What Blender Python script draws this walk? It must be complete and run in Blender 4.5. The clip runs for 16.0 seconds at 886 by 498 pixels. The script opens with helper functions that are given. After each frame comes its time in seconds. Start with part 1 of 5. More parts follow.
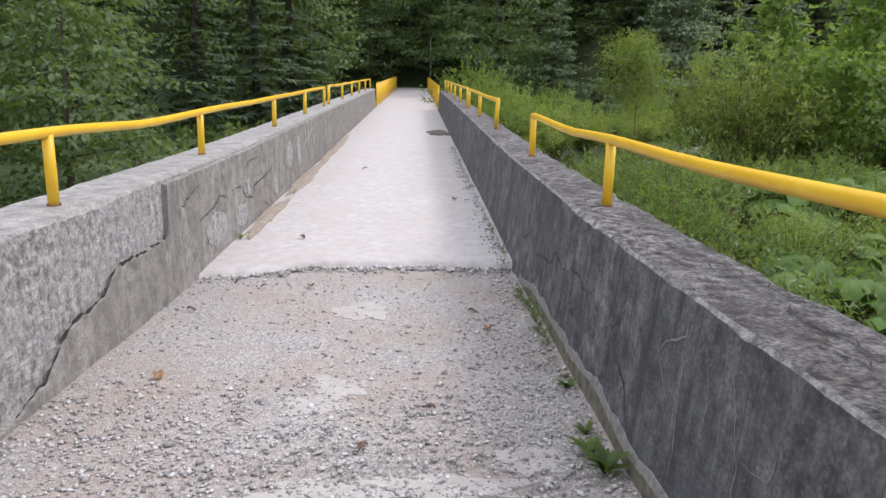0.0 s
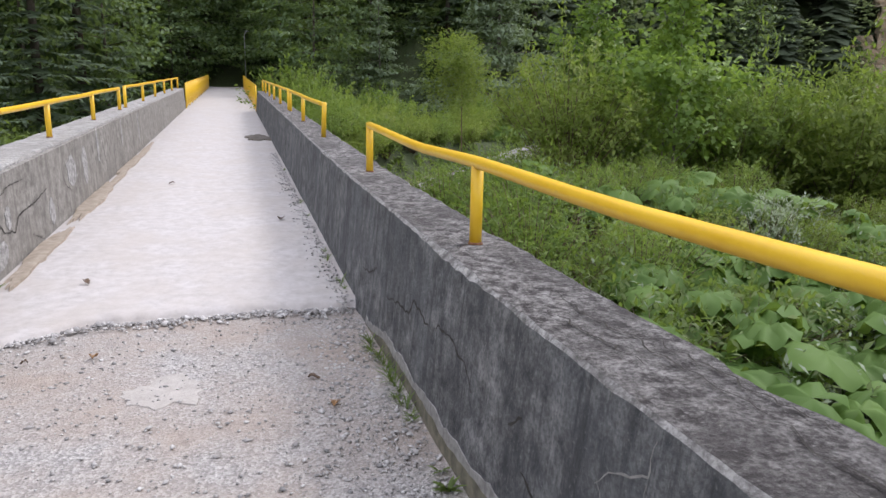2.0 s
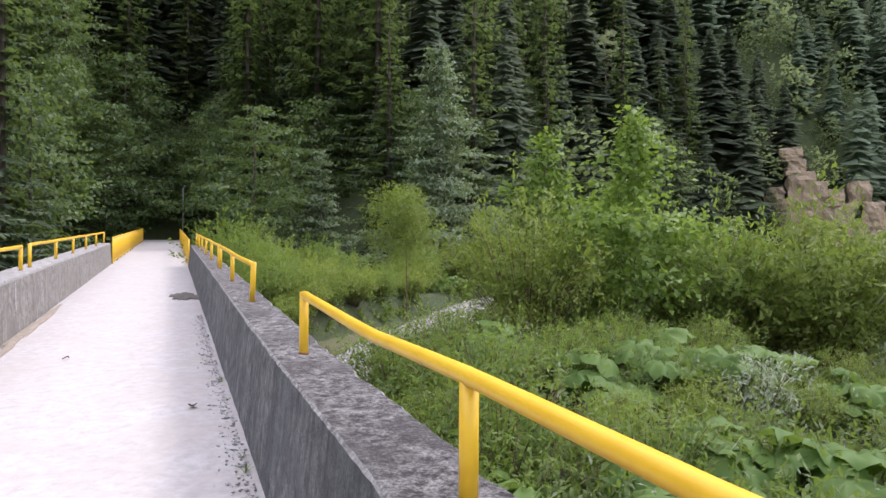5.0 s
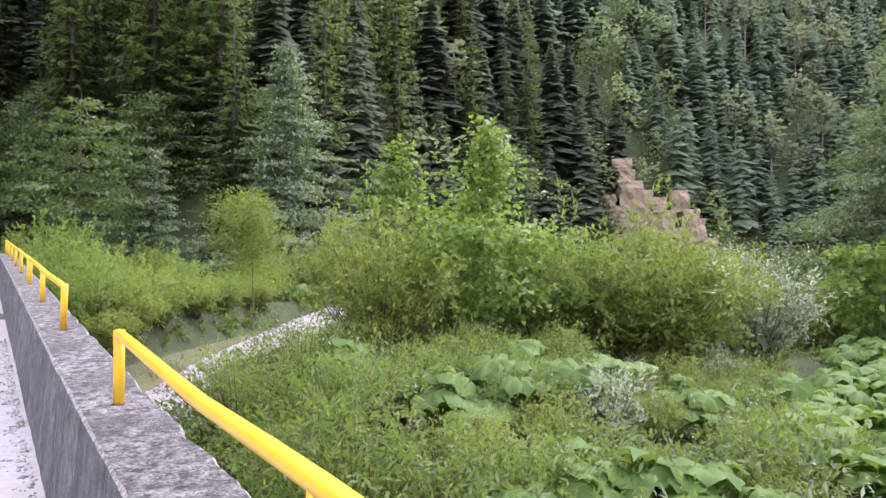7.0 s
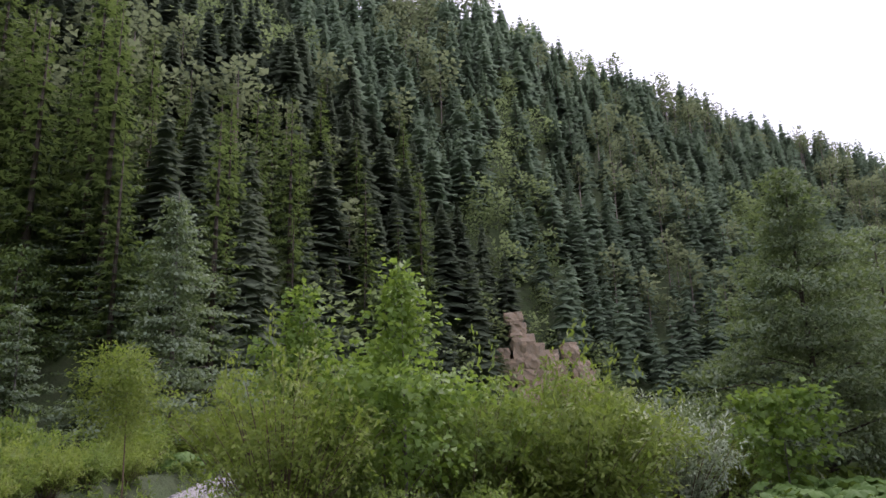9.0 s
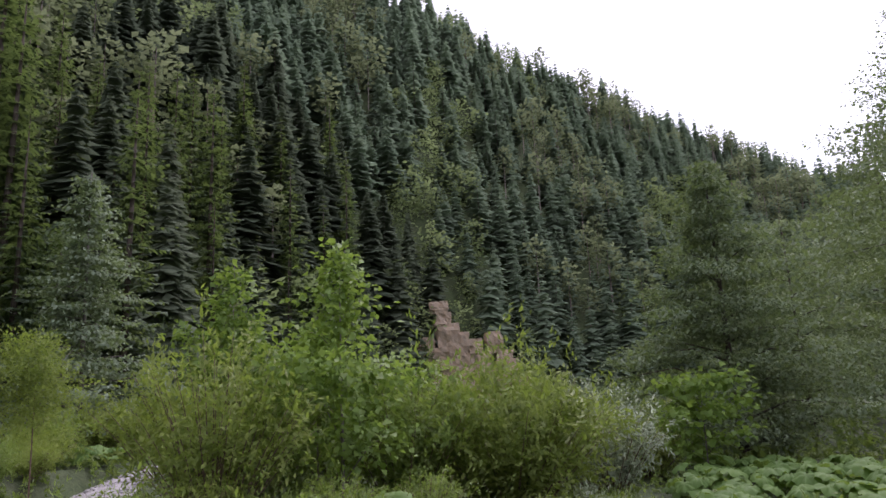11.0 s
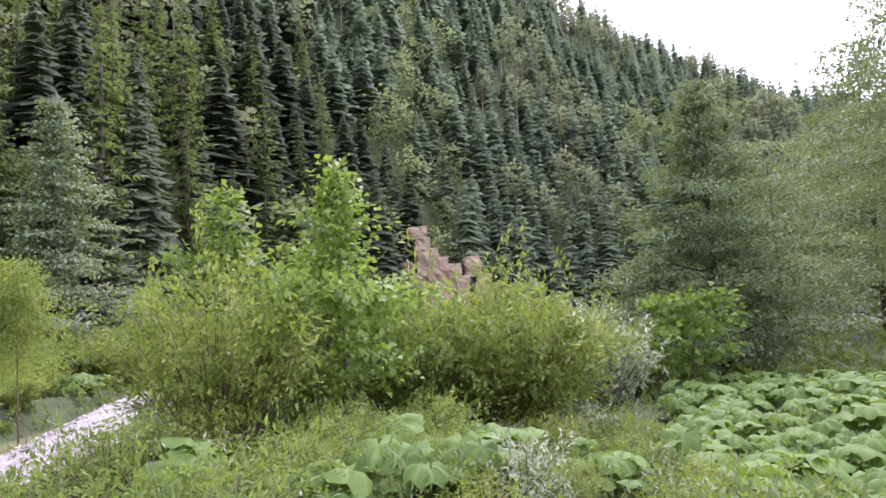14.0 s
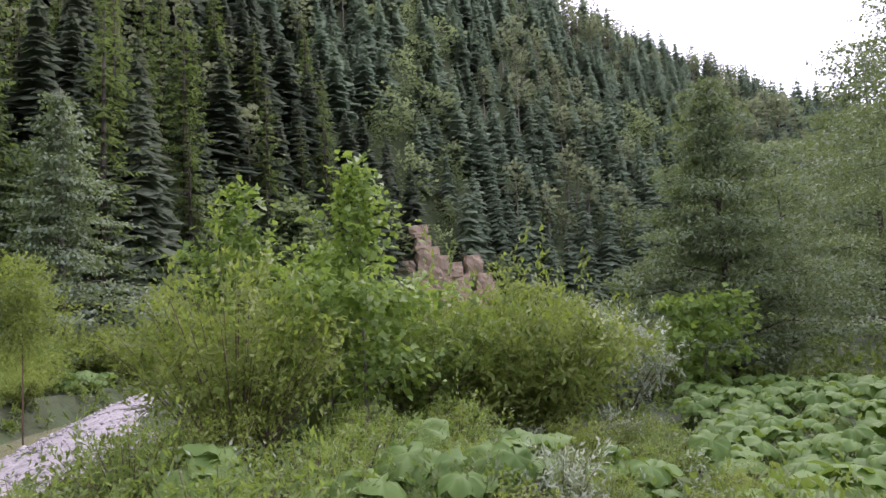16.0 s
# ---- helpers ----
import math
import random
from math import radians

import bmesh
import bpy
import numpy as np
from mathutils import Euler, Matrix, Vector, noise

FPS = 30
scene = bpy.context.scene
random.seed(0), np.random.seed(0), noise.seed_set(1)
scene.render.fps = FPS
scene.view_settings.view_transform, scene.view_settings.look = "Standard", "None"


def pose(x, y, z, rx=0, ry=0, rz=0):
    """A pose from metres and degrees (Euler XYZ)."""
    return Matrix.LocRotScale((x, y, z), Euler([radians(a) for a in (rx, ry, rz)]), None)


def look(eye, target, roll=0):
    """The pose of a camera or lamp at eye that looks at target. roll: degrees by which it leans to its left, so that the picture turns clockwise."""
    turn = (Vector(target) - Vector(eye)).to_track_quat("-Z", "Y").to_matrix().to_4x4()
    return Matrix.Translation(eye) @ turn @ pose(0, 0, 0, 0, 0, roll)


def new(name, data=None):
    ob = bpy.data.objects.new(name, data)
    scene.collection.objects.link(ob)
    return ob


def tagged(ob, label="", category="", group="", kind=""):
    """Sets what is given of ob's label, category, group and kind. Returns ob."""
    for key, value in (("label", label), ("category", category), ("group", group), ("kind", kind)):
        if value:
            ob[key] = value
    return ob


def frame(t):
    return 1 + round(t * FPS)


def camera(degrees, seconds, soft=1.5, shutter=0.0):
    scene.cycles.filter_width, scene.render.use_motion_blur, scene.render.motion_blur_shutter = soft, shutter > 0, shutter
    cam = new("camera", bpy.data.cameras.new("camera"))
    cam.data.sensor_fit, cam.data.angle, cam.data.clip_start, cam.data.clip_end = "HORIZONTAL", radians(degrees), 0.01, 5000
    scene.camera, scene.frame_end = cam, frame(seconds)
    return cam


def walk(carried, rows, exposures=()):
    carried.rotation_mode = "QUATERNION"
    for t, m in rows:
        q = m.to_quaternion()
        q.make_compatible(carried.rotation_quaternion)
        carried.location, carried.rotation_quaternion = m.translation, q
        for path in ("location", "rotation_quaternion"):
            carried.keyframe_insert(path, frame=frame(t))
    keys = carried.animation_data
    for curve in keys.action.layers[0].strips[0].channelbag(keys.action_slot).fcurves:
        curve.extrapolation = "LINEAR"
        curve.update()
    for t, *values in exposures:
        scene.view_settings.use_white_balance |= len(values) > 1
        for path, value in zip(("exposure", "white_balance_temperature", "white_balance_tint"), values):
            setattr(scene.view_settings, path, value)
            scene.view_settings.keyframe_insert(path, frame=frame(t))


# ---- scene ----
cam = camera(65.6, 16.0)
PATH = [
    (0, (-0.006, -0.03, 1.505), (0.075, 1.924, 1.086), 1.2),
    (0.5, (-0.008, 0.208, 1.587), (0.224, 2.149, 1.166), 1.2),
    (1, (0.040, 0.474, 1.646), (0.407, 2.394, 1.226), 0.9),
    (1.5, (0.089, 0.709, 1.611), (0.587, 2.601, 1.195), 1.1),
    (2, (0.037, 0.966, 1.58), (0.604, 2.839, 1.168), 1.1),
    (2.5, (-0.020, 1.204, 1.593), (0.611, 3.056, 1.181), 1.1),
    (3, (0.008, 1.441, 1.575), (0.670, 3.282, 1.158), 0.6),
    (3.5, (0.108, 1.673, 1.579), (0.750, 3.542, 1.274), 0.5),
    (3.7, (0.151, 1.777, 1.586), (0.755, 3.677, 1.427), 0.4),
    (5.8, (0.384, 2.382, 1.778), (1.275, 4.172, 1.808), 0.4),
    (6, (0.402, 2.407, 1.802), (1.338, 4.174, 1.827), 0.3),
    (6.5, (0.479, 2.543, 1.821), (1.509, 4.257, 1.849), 0.0),
    (7, (0.520, 2.691, 1.842), (1.634, 4.352, 1.867), 0.1),
    (7.5, (0.575, 2.950, 1.830), (1.790, 4.523, 2.053), -0.6),
    (8, (0.700, 3.220, 1.815), (1.961, 4.718, 2.224), -1.5),
    (8.2, (0.729, 3.320, 1.805), (2.009, 4.792, 2.248), -1.8),
    (10.3, (0.800, 4.014, 1.707), (2.186, 5.383, 2.158), -2.4),
    (10.5, (0.794, 4.041, 1.697), (2.201, 5.392, 2.138), -2.6),
    (11, (0.811, 4.098, 1.707), (2.295, 5.367, 2.139), -2.6),
    (11.5, (0.828, 4.174, 1.737), (2.356, 5.391, 2.167), -2.7),
    (12, (0.827, 4.277, 1.747), (2.357, 5.492, 2.176), -2.5),
    (12.5, (0.826, 4.445, 1.765), (2.349, 5.666, 2.199), -2.5),
    (13, (0.825, 4.593, 1.752), (2.351, 5.812, 2.18), -3.0),
    (13.5, (0.859, 4.709, 1.757), (2.396, 5.939, 2.109), -2.9),
    (14, (0.895, 4.763, 1.696), (2.444, 6.01, 1.912), -3.4),
    (14.5, (0.923, 4.827, 1.687), (2.471, 6.073, 1.91), -3.2),
    (15, (0.932, 4.935, 1.712), (2.482, 6.181, 1.933), -2.9),
    (15.5, (0.923, 5.081, 1.733), (2.472, 6.327, 1.953), -2.8),
    (16, (0.908, 5.246, 1.759), (2.459, 6.491, 1.971), -3.0),
]
# exposure follows the phone's meter: darker once the sky fills the picture
EXPO = [(0, 0.72, 6230, 15), (3.7, 0.78, 6230, 16), (5.8, 1.30, 6150, 24), (7.2, 1.72, 6000, 29), (7.6, 1.78, 5900, 32), (8, 1.05, 6100, 29), (8.2, 0.68, 6120, 28), (10.3, 0.58, 6120, 29),
        (11, 0.56, 6120, 29), (12.5, 0.72, 6120, 29), (13.2, 0.78, 6120, 30), (13.7, 1.2, 6100, 32), (14, 1.67, 6080, 33), (14.5, 1.5, 6080, 33), (15, 1.27, 6080, 33), (16, 1.04, 6080, 33)]
walk(cam, [(t, look(eye, target, roll)) for t, eye, target, roll in PATH], EXPO)

# ---- sky and sun ----
world = bpy.data.worlds.new("overcast_sky")
scene.world = world
world.use_nodes = True
wn, wl = world.node_tree.nodes, world.node_tree.links
wn.clear()
sky = wn.new("ShaderNodeTexSky")
sky.sky_type, sky.sun_disc = "NISHITA", False
sky.sun_elevation, sky.sun_rotation = radians(48), radians(75)
sky_dim = wn.new("ShaderNodeMix")
sky_dim.data_type, sky_dim.blend_type = "RGBA", "MULTIPLY"
sky_dim.inputs[0].default_value = 1.0
sky_dim.inputs[7].default_value = (0.1, 0.1, 0.1, 1)
wtc = wn.new("ShaderNodeTexCoord")
wnoise = wn.new("ShaderNodeTexNoise")
wnoise.inputs["Scale"].default_value, wnoise.inputs["Detail"].default_value = 2.2, 5
wramp = wn.new("ShaderNodeValToRGB")
wramp.color_ramp.elements[0].position, wramp.color_ramp.elements[0].color = 0.32, (0.80, 0.79, 0.86, 1)
wramp.color_ramp.elements[1].position, wramp.color_ramp.elements[1].color = 0.55, (1.08, 1.10, 1.17, 1)
wmix = wn.new("ShaderNodeMix")
wmix.data_type = "RGBA"
wmix.inputs[0].default_value = 0.9
bg, wout = wn.new("ShaderNodeBackground"), wn.new("ShaderNodeOutputWorld")
wl.new(sky.outputs[0], sky_dim.inputs[6])
wl.new(wtc.outputs["Generated"], wnoise.inputs["Vector"])
wl.new(wnoise.outputs["Fac"], wramp.inputs[0])
wl.new(sky_dim.outputs[2], wmix.inputs[6])
wl.new(wramp.outputs[0], wmix.inputs[7])
wl.new(wmix.outputs[2], bg.inputs[0])
wl.new(bg.outputs[0], wout.inputs[0])
bg.inputs[1].default_value = 1.0
sun = new("sun", bpy.data.lights.new("sun", "SUN"))
sun.data.energy, sun.data.angle, sun.data.color = 1.3, radians(14), (1.0, 0.95, 0.88)
sun.matrix_world = look((0, 0, 60), (-0.62 * 60, -0.17 * 60, 60 - 0.74 * 60))


# ---- materials ----
def material(name):
    m = bpy.data.materials.new(name)
    m.use_nodes = True
    n = m.node_tree.nodes
    return m, n, m.node_tree.links, n["Principled BSDF"]


def noise_node(n, l, scale, detail=6, rough=0.6, stretch=None, coord="Object"):
    tc, tx = n.new("ShaderNodeTexCoord"), n.new("ShaderNodeTexNoise")
    tx.inputs["Scale"].default_value, tx.inputs["Detail"].default_value, tx.inputs["Roughness"].default_value = scale, detail, rough
    if stretch:
        mp = n.new("ShaderNodeMapping")
        mp.inputs["Scale"].default_value = stretch
        l.new(tc.outputs[coord], mp.inputs[0])
        l.new(mp.outputs[0], tx.inputs["Vector"])
    else:
        l.new(tc.outputs[coord], tx.inputs["Vector"])
    return tx.outputs["Fac"]


def ramp(n, l, fac, *stops):
    r = n.new("ShaderNodeValToRGB")
    e = r.color_ramp.elements
    while len(e) < len(stops):
        e.new(0.5)
    for el, (p, c) in zip(e, stops):
        el.position, el.color = p, (*c, 1) if len(c) == 3 else c
    l.new(fac, r.inputs[0])
    return r.outputs[0]


def grey(v):
    return (v, v, v)


def mix(n, l, fac, a, b, blend="MIX"):
    m = n.new("ShaderNodeMix")
    m.data_type, m.blend_type = "RGBA", blend
    for sock, v in ((m.inputs[0], fac), (m.inputs[6], a), (m.inputs[7], b)):
        if isinstance(v, (int, float)):
            sock.default_value = v
        elif isinstance(v, tuple):
            sock.default_value = (*v, 1)
        else:
            l.new(v, sock)
    return m.outputs[2]


def bump(n, l, bsdf, height, strength=0.4, distance=0.02, prior=None):
    b = n.new("ShaderNodeBump")
    b.inputs["Strength"].default_value, b.inputs["Distance"].default_value = strength, distance
    l.new(height, b.inputs["Height"])
    if prior:
        l.new(prior, b.inputs["Normal"])
    l.new(b.outputs[0], bsdf.inputs["Normal"])
    return b.outputs[0]


def leaf_material(name, dark, light, through_light=0.35, rough=0.55, spread=0.25, patch=0.7):
    m, n, l, b = material(name)
    geo, info = n.new("ShaderNodeNewGeometry"), n.new("ShaderNodeObjectInfo")
    col = ramp(n, l, geo.outputs["Random Per Island"], (0.0, dark), (1.0, light))
    big = noise_node(n, l, patch, 3)
    col = mix(n, l, ramp(n, l, big, (0.35, grey(0.0)), (0.7, grey(spread * 2))), col, light)
    col = mix(n, l, 0.35, col, ramp(n, l, info.outputs["Random"], (0.0, dark), (1.0, light)))
    l.new(col, b.inputs["Base Color"])
    b.inputs["Roughness"].default_value = rough
    b.inputs["Specular IOR Level"].default_value = 0.3
    tr, ms = n.new("ShaderNodeBsdfTranslucent"), n.new("ShaderNodeMixShader")
    l.new(mix(n, l, 0.5, col, (0.35, 0.5, 0.06)), tr.inputs[0])
    ms.inputs[0].default_value = through_light
    l.new(b.outputs[0], ms.inputs[1])
    l.new(tr.outputs[0], ms.inputs[2])
    l.new(ms.outputs[0], n["Material Output"].inputs[0])
    return m


def woodland_material(name, dark, light, grain, through_light=0.42):
    """Far foliage, its colours paled for haze: each tree has its own tone, broken up by twigs and needles."""
    m, n, l, b = material(name)
    own = n.new("ShaderNodeAttribute")
    own.attribute_name = "tone"
    col = ramp(n, l, own.outputs["Fac"], (0.0, dark), (1.0, light))
    geo, fine = n.new("ShaderNodeNewGeometry"), noise_node(n, l, grain, 5, 0.75)
    col = mix(n, l, 0.15, col, ramp(n, l, geo.outputs["Random Per Island"], (0.0, dark), (1.0, light)))
    col = mix(n, l, ramp(n, l, fine, (0.36, grey(0.3)), (0.56, grey(0))), col, tuple(c * 0.6 for c in dark))
    l.new(col, b.inputs["Base Color"])
    b.inputs["Roughness"].default_value = 0.9
    b.inputs["Specular IOR Level"].default_value = 0.15
    tr, ms = n.new("ShaderNodeBsdfTranslucent"), n.new("ShaderNodeMixShader")
    l.new(col, tr.inputs[0])
    ms.inputs[0].default_value = through_light
    l.new(b.outputs[0], ms.inputs[1])
    l.new(tr.outputs[0], ms.inputs[2])
    l.new(ms.outputs[0], n["Material Output"].inputs[0])
    return m


def concrete_material(name, base, dark, stain, streak=0.0, speck=True, bump_strength=0.5, lo=0.38, hi=0.66, stain_most=0.75, grain=9):
    m, n, l, b = material(name)
    fine, mid, big = noise_node(n, l, 60, 8), noise_node(n, l, grain, 8, 0.7), noise_node(n, l, 1.6, 6, 0.65)
    col = mix(n, l, ramp(n, l, mid, (lo, grey(0)), (hi, grey(1))), dark, base)
    col = mix(n, l, ramp(n, l, big, (0.42, grey(0)), (0.62, grey(stain_most))), col, stain)
    if streak:
        run, drip = noise_node(n, l, 2.6, 7, 0.7, (1.0, 1.5, 0.28)), noise_node(n, l, 7.5, 6, 0.75, (1.0, 1.6, 0.1))
        col = mix(n, l, ramp(n, l, run, (0.45, grey(0)), (0.68, grey(streak))), col, dark)
        col = mix(n, l, ramp(n, l, drip, (0.52, grey(0)), (0.64, grey(streak))), col, dark)
        col = mix(n, l, ramp(n, l, drip, (0.33, grey(0.4)), (0.42, grey(0))), col, base)
    if speck:
        col = mix(n, l, ramp(n, l, fine, (0.40, grey(0.45)), (0.52, grey(0))), col, dark)
        col = mix(n, l, ramp(n, l, fine, (0.60, grey(0)), (0.74, grey(0.5))), col, base)
    l.new(col, b.inputs["Base Color"])
    b.inputs["Roughness"].default_value = 0.9
    b.inputs["Specular IOR Level"].default_value = 0.25
    first = bump(n, l, b, mid, bump_strength, 0.02)
    bump(n, l, b, fine, bump_strength, 0.006, first)
    return m


M_CONC_R = concrete_material("weathered_concrete", (0.32, 0.322, 0.32), (0.05, 0.052, 0.056), (0.105, 0.112, 0.12), 0.72, True, 0.6, 0.36, 0.70, 0.7, 9)
M_EDGE = concrete_material("chipped_concrete_edge", (0.52, 0.51, 0.495), (0.11, 0.105, 0.10), (0.34, 0.33, 0.32), 0, True, 0.9, 0.40, 0.60, 0.5, 16)
M_CAP = concrete_material("lichen_concrete", (0.46, 0.447, 0.433), (0.055, 0.05, 0.05), (0.085, 0.079, 0.078), 0, True, 1.0, 0.40, 0.72, 0.75, 15)
M_CAP_PALE = concrete_material("pale_weathered_concrete", (0.52, 0.505, 0.485), (0.17, 0.163, 0.155), (0.31, 0.30, 0.285), 0, True, 0.8, 0.32, 0.66, 0.7, 8)
M_PLASTER = concrete_material("grey_plaster", (0.40, 0.38, 0.35), (0.15, 0.142, 0.13), (0.30, 0.28, 0.255), 0.6, True, 0.6, 0.36, 0.62, 0.5)
M_SPALL = concrete_material("spalled_concrete", (0.56, 0.55, 0.54), (0.13, 0.127, 0.123), (0.38, 0.37, 0.36), 0, True, 1.0, 0.36, 0.60, 0.65, 17)
M_DECK = concrete_material("pale_screed", (0.53, 0.505, 0.495), (0.41, 0.385, 0.37), (0.45, 0.41, 0.375), 0, False, 0.2, 0.34, 0.62, 0.6)
M_SLAB = concrete_material("bridge_slab_concrete", (0.3, 0.29, 0.28), (0.12, 0.12, 0.12), (0.2, 0.2, 0.19), 0.6)


def gravel_deck_material():
    m, n, l, b = material("gravelled_deck")
    fine, mid, big = noise_node(n, l, 130, 4, 0.7), noise_node(n, l, 14, 6, 0.7), noise_node(n, l, 1.1, 5, 0.6)
    tc, vor = n.new("ShaderNodeTexCoord"), n.new("ShaderNodeTexVoronoi")
    vor.inputs["Scale"].default_value = 75
    l.new(tc.outputs["Object"], vor.inputs["Vector"])
    mud = mix(n, l, ramp(n, l, mid, (0.3, grey(0)), (0.7, grey(1))), (0.31, 0.25, 0.205), (0.44, 0.37, 0.315))
    stone = mix(n, l, ramp(n, l, vor.outputs["Color"], (0.2, grey(0)), (0.9, grey(1))), (0.24, 0.235, 0.23), (0.56, 0.545, 0.53))
    col = mix(n, l, ramp(n, l, big, (0.36, grey(0.9)), (0.64, grey(0.15))), mud, stone)
    col = mix(n, l, ramp(n, l, fine, (0.36, grey(0.55)), (0.50, grey(0))), col, (0.15, 0.14, 0.13))
    l.new(col, b.inputs["Base Color"])
    b.inputs["Roughness"].default_value = 0.92
    first = bump(n, l, b, vor.outputs["Distance"], 0.5, 0.012)
    bump(n, l, b, fine, 0.6, 0.006, first)
    return m


M_GRAVEL_DECK = gravel_deck_material()


def plain_material(name, a, b2, scale=20, rough=0.6, metal=0.0, strength=0.2, dist=0.005, stretch=None):
    m, n, l, b = material(name)
    nz = noise_node(n, l, scale, 6, 0.6, stretch)
    l.new(ramp(n, l, nz, (0.35, a), (0.65, b2)), b.inputs["Base Color"])
    b.inputs["Roughness"].default_value, b.inputs["Metallic"].default_value = rough, metal
    bump(n, l, b, nz, strength, dist)
    return m


def yellow_paint():
    m, n, l, b = material("yellow_paint")
    big, fine = noise_node(n, l, 5, 5), noise_node(n, l, 38, 7, 0.7)
    col = ramp(n, l, big, (0.3, (0.76, 0.45, 0.018)), (0.7, (0.84, 0.54, 0.035)))
    col = mix(n, l, ramp(n, l, fine, (0.70, grey(0)), (0.76, grey(0.9))), col, (0.12, 0.055, 0.025))
    l.new(col, b.inputs["Base Color"])
    b.inputs["Roughness"].default_value = 0.38
    bump(n, l, b, fine, 0.15, 0.003)
    return m


M_YELLOW = yellow_paint()
M_RUST = plain_material("rusty_steel", (0.10, 0.045, 0.02), (0.22, 0.10, 0.04), 40, 0.85)
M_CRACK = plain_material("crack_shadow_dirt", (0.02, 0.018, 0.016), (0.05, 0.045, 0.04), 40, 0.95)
M_BARK = plain_material("grey_bark", (0.10, 0.085, 0.07), (0.22, 0.20, 0.175), 14, 0.9, 0, 0.7, 0.02, (1, 1, 0.2))
M_BARK_DARK = plain_material("dark_bark", (0.045, 0.035, 0.028), (0.11, 0.09, 0.07), 12, 0.95, 0, 0.8, 0.03, (1, 1, 0.2))
M_TWIG = plain_material("brown_twig", (0.07, 0.045, 0.03), (0.18, 0.12, 0.08), 30, 0.8)
M_DRYLEAF = plain_material("dry_leaf", (0.16, 0.08, 0.03), (0.38, 0.22, 0.10), 50, 0.7)
M_ROCK = concrete_material("limestone_cliff", (0.54, 0.45, 0.34), (0.15, 0.115, 0.08), (0.42, 0.30, 0.19), 0, True, 1.0, 0.36, 0.6)
M_PEBBLE = concrete_material("river_gravel", (0.47, 0.445, 0.43), (0.20, 0.19, 0.18), (0.36, 0.335, 0.315), 0, True, 0.8)
M_SPRUCE = leaf_material("spruce_needles", (0.045, 0.07, 0.048), (0.12, 0.16, 0.10), 0.3, 0.8)
M_BEECH = leaf_material("beech_leaves", (0.05, 0.09, 0.04), (0.14, 0.20, 0.085), 0.35)
# hillside foliage: valley haze is put into these colours, paler than the near trees
M_SPRUCE_HAZE = woodland_material("hazed_far_spruce_needles", (0.185, 0.25, 0.165), (0.25, 0.325, 0.21), 1.5, 0.5)
M_HILL_SPRUCE = woodland_material("hill_spruce_needles", (0.10, 0.13, 0.086), (0.175, 0.215, 0.135), 1.8, 0.45)
M_PINE_HAZE = woodland_material("hazed_pine_needles", (0.19, 0.235, 0.115), (0.245, 0.285, 0.145), 1.8, 0.5)
M_BEECH_HAZE = woodland_material("hazed_far_beech_leaves", (0.20, 0.27, 0.11), (0.29, 0.36, 0.15), 1.8, 0.5)
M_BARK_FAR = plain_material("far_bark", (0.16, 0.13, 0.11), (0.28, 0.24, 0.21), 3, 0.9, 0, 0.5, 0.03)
M_PALE = leaf_material("whitebeam_leaves", (0.08, 0.122, 0.072), (0.24, 0.30, 0.20), 0.3, 0.7)
M_MAPLE = leaf_material("maple_leaves", (0.08, 0.155, 0.03), (0.22, 0.33, 0.07), 0.45)
M_WILLOW = leaf_material("willow_leaves", (0.065, 0.12, 0.025), (0.235, 0.315, 0.075), 0.45)
M_WILLOW_Y = leaf_material("yellowish_willow_leaves", (0.08, 0.13, 0.022), (0.29, 0.345, 0.08), 0.45)
M_SILVER = leaf_material("silver_willow_leaves", (0.16, 0.205, 0.13), (0.34, 0.39, 0.28), 0.25, 0.7)
M_HERB = leaf_material("herb_leaves", (0.05, 0.09, 0.025), (0.16, 0.215, 0.065), 0.4)
# alder green lightened and greyed to carry the haze over the valley floor
M_ALDER_HAZE = leaf_material("hazed_alder_leaves", (0.09, 0.13, 0.08), (0.23, 0.285, 0.17), 0.3, 0.7)
M_BUTTER = leaf_material("butterbur_leaves", (0.055, 0.12, 0.028), (0.155, 0.25, 0.06), 0.32, 0.65)
M_PALE_SCRATCH = plain_material("pale_mortar", (0.17, 0.167, 0.16), (0.31, 0.302, 0.288), 25, 0.9)
M_MUD = plain_material("dried_mud", (0.27, 0.225, 0.175), (0.39, 0.335, 0.275), 12, 0.95, 0, 0.4, 0.01)
M_MUD_WALL = plain_material("mossy_mud", (0.085, 0.08, 0.058), (0.19, 0.175, 0.13), 14, 0.95, 0, 0.4, 0.01)
M_MUD_DARK = plain_material("dark_mud", (0.07, 0.06, 0.05), (0.17, 0.15, 0.125), 9, 0.8, 0, 0.5, 0.02)
M_SPLASH = concrete_material("cement_splash", (0.50, 0.475, 0.45), (0.36, 0.335, 0.31), (0.44, 0.41, 0.38), 0, True, 0.5)
M_STEEL = plain_material("grey_steel", (0.25, 0.25, 0.25), (0.35, 0.35, 0.35), 20, 0.5, 0.7)


def pebble_mix(name, low, middle, high):
    m, n, l, b = material(name)
    geo = n.new("ShaderNodeNewGeometry")
    col = ramp(n, l, geo.outputs["Random Per Island"], (0.0, low), (0.5, middle), (1.0, high))
    l.new(mix(n, l, 0.25, col, ramp(n, l, noise_node(n, l, 60, 4), (0.3, grey(0.2)), (0.7, grey(0.6)))), b.inputs["Base Color"])
    b.inputs["Roughness"].default_value = 0.85
    return m


M_PEBBLE_MIX = pebble_mix("mixed_pebbles", (0.16, 0.155, 0.15), (0.37, 0.35, 0.335), (0.66, 0.64, 0.625))
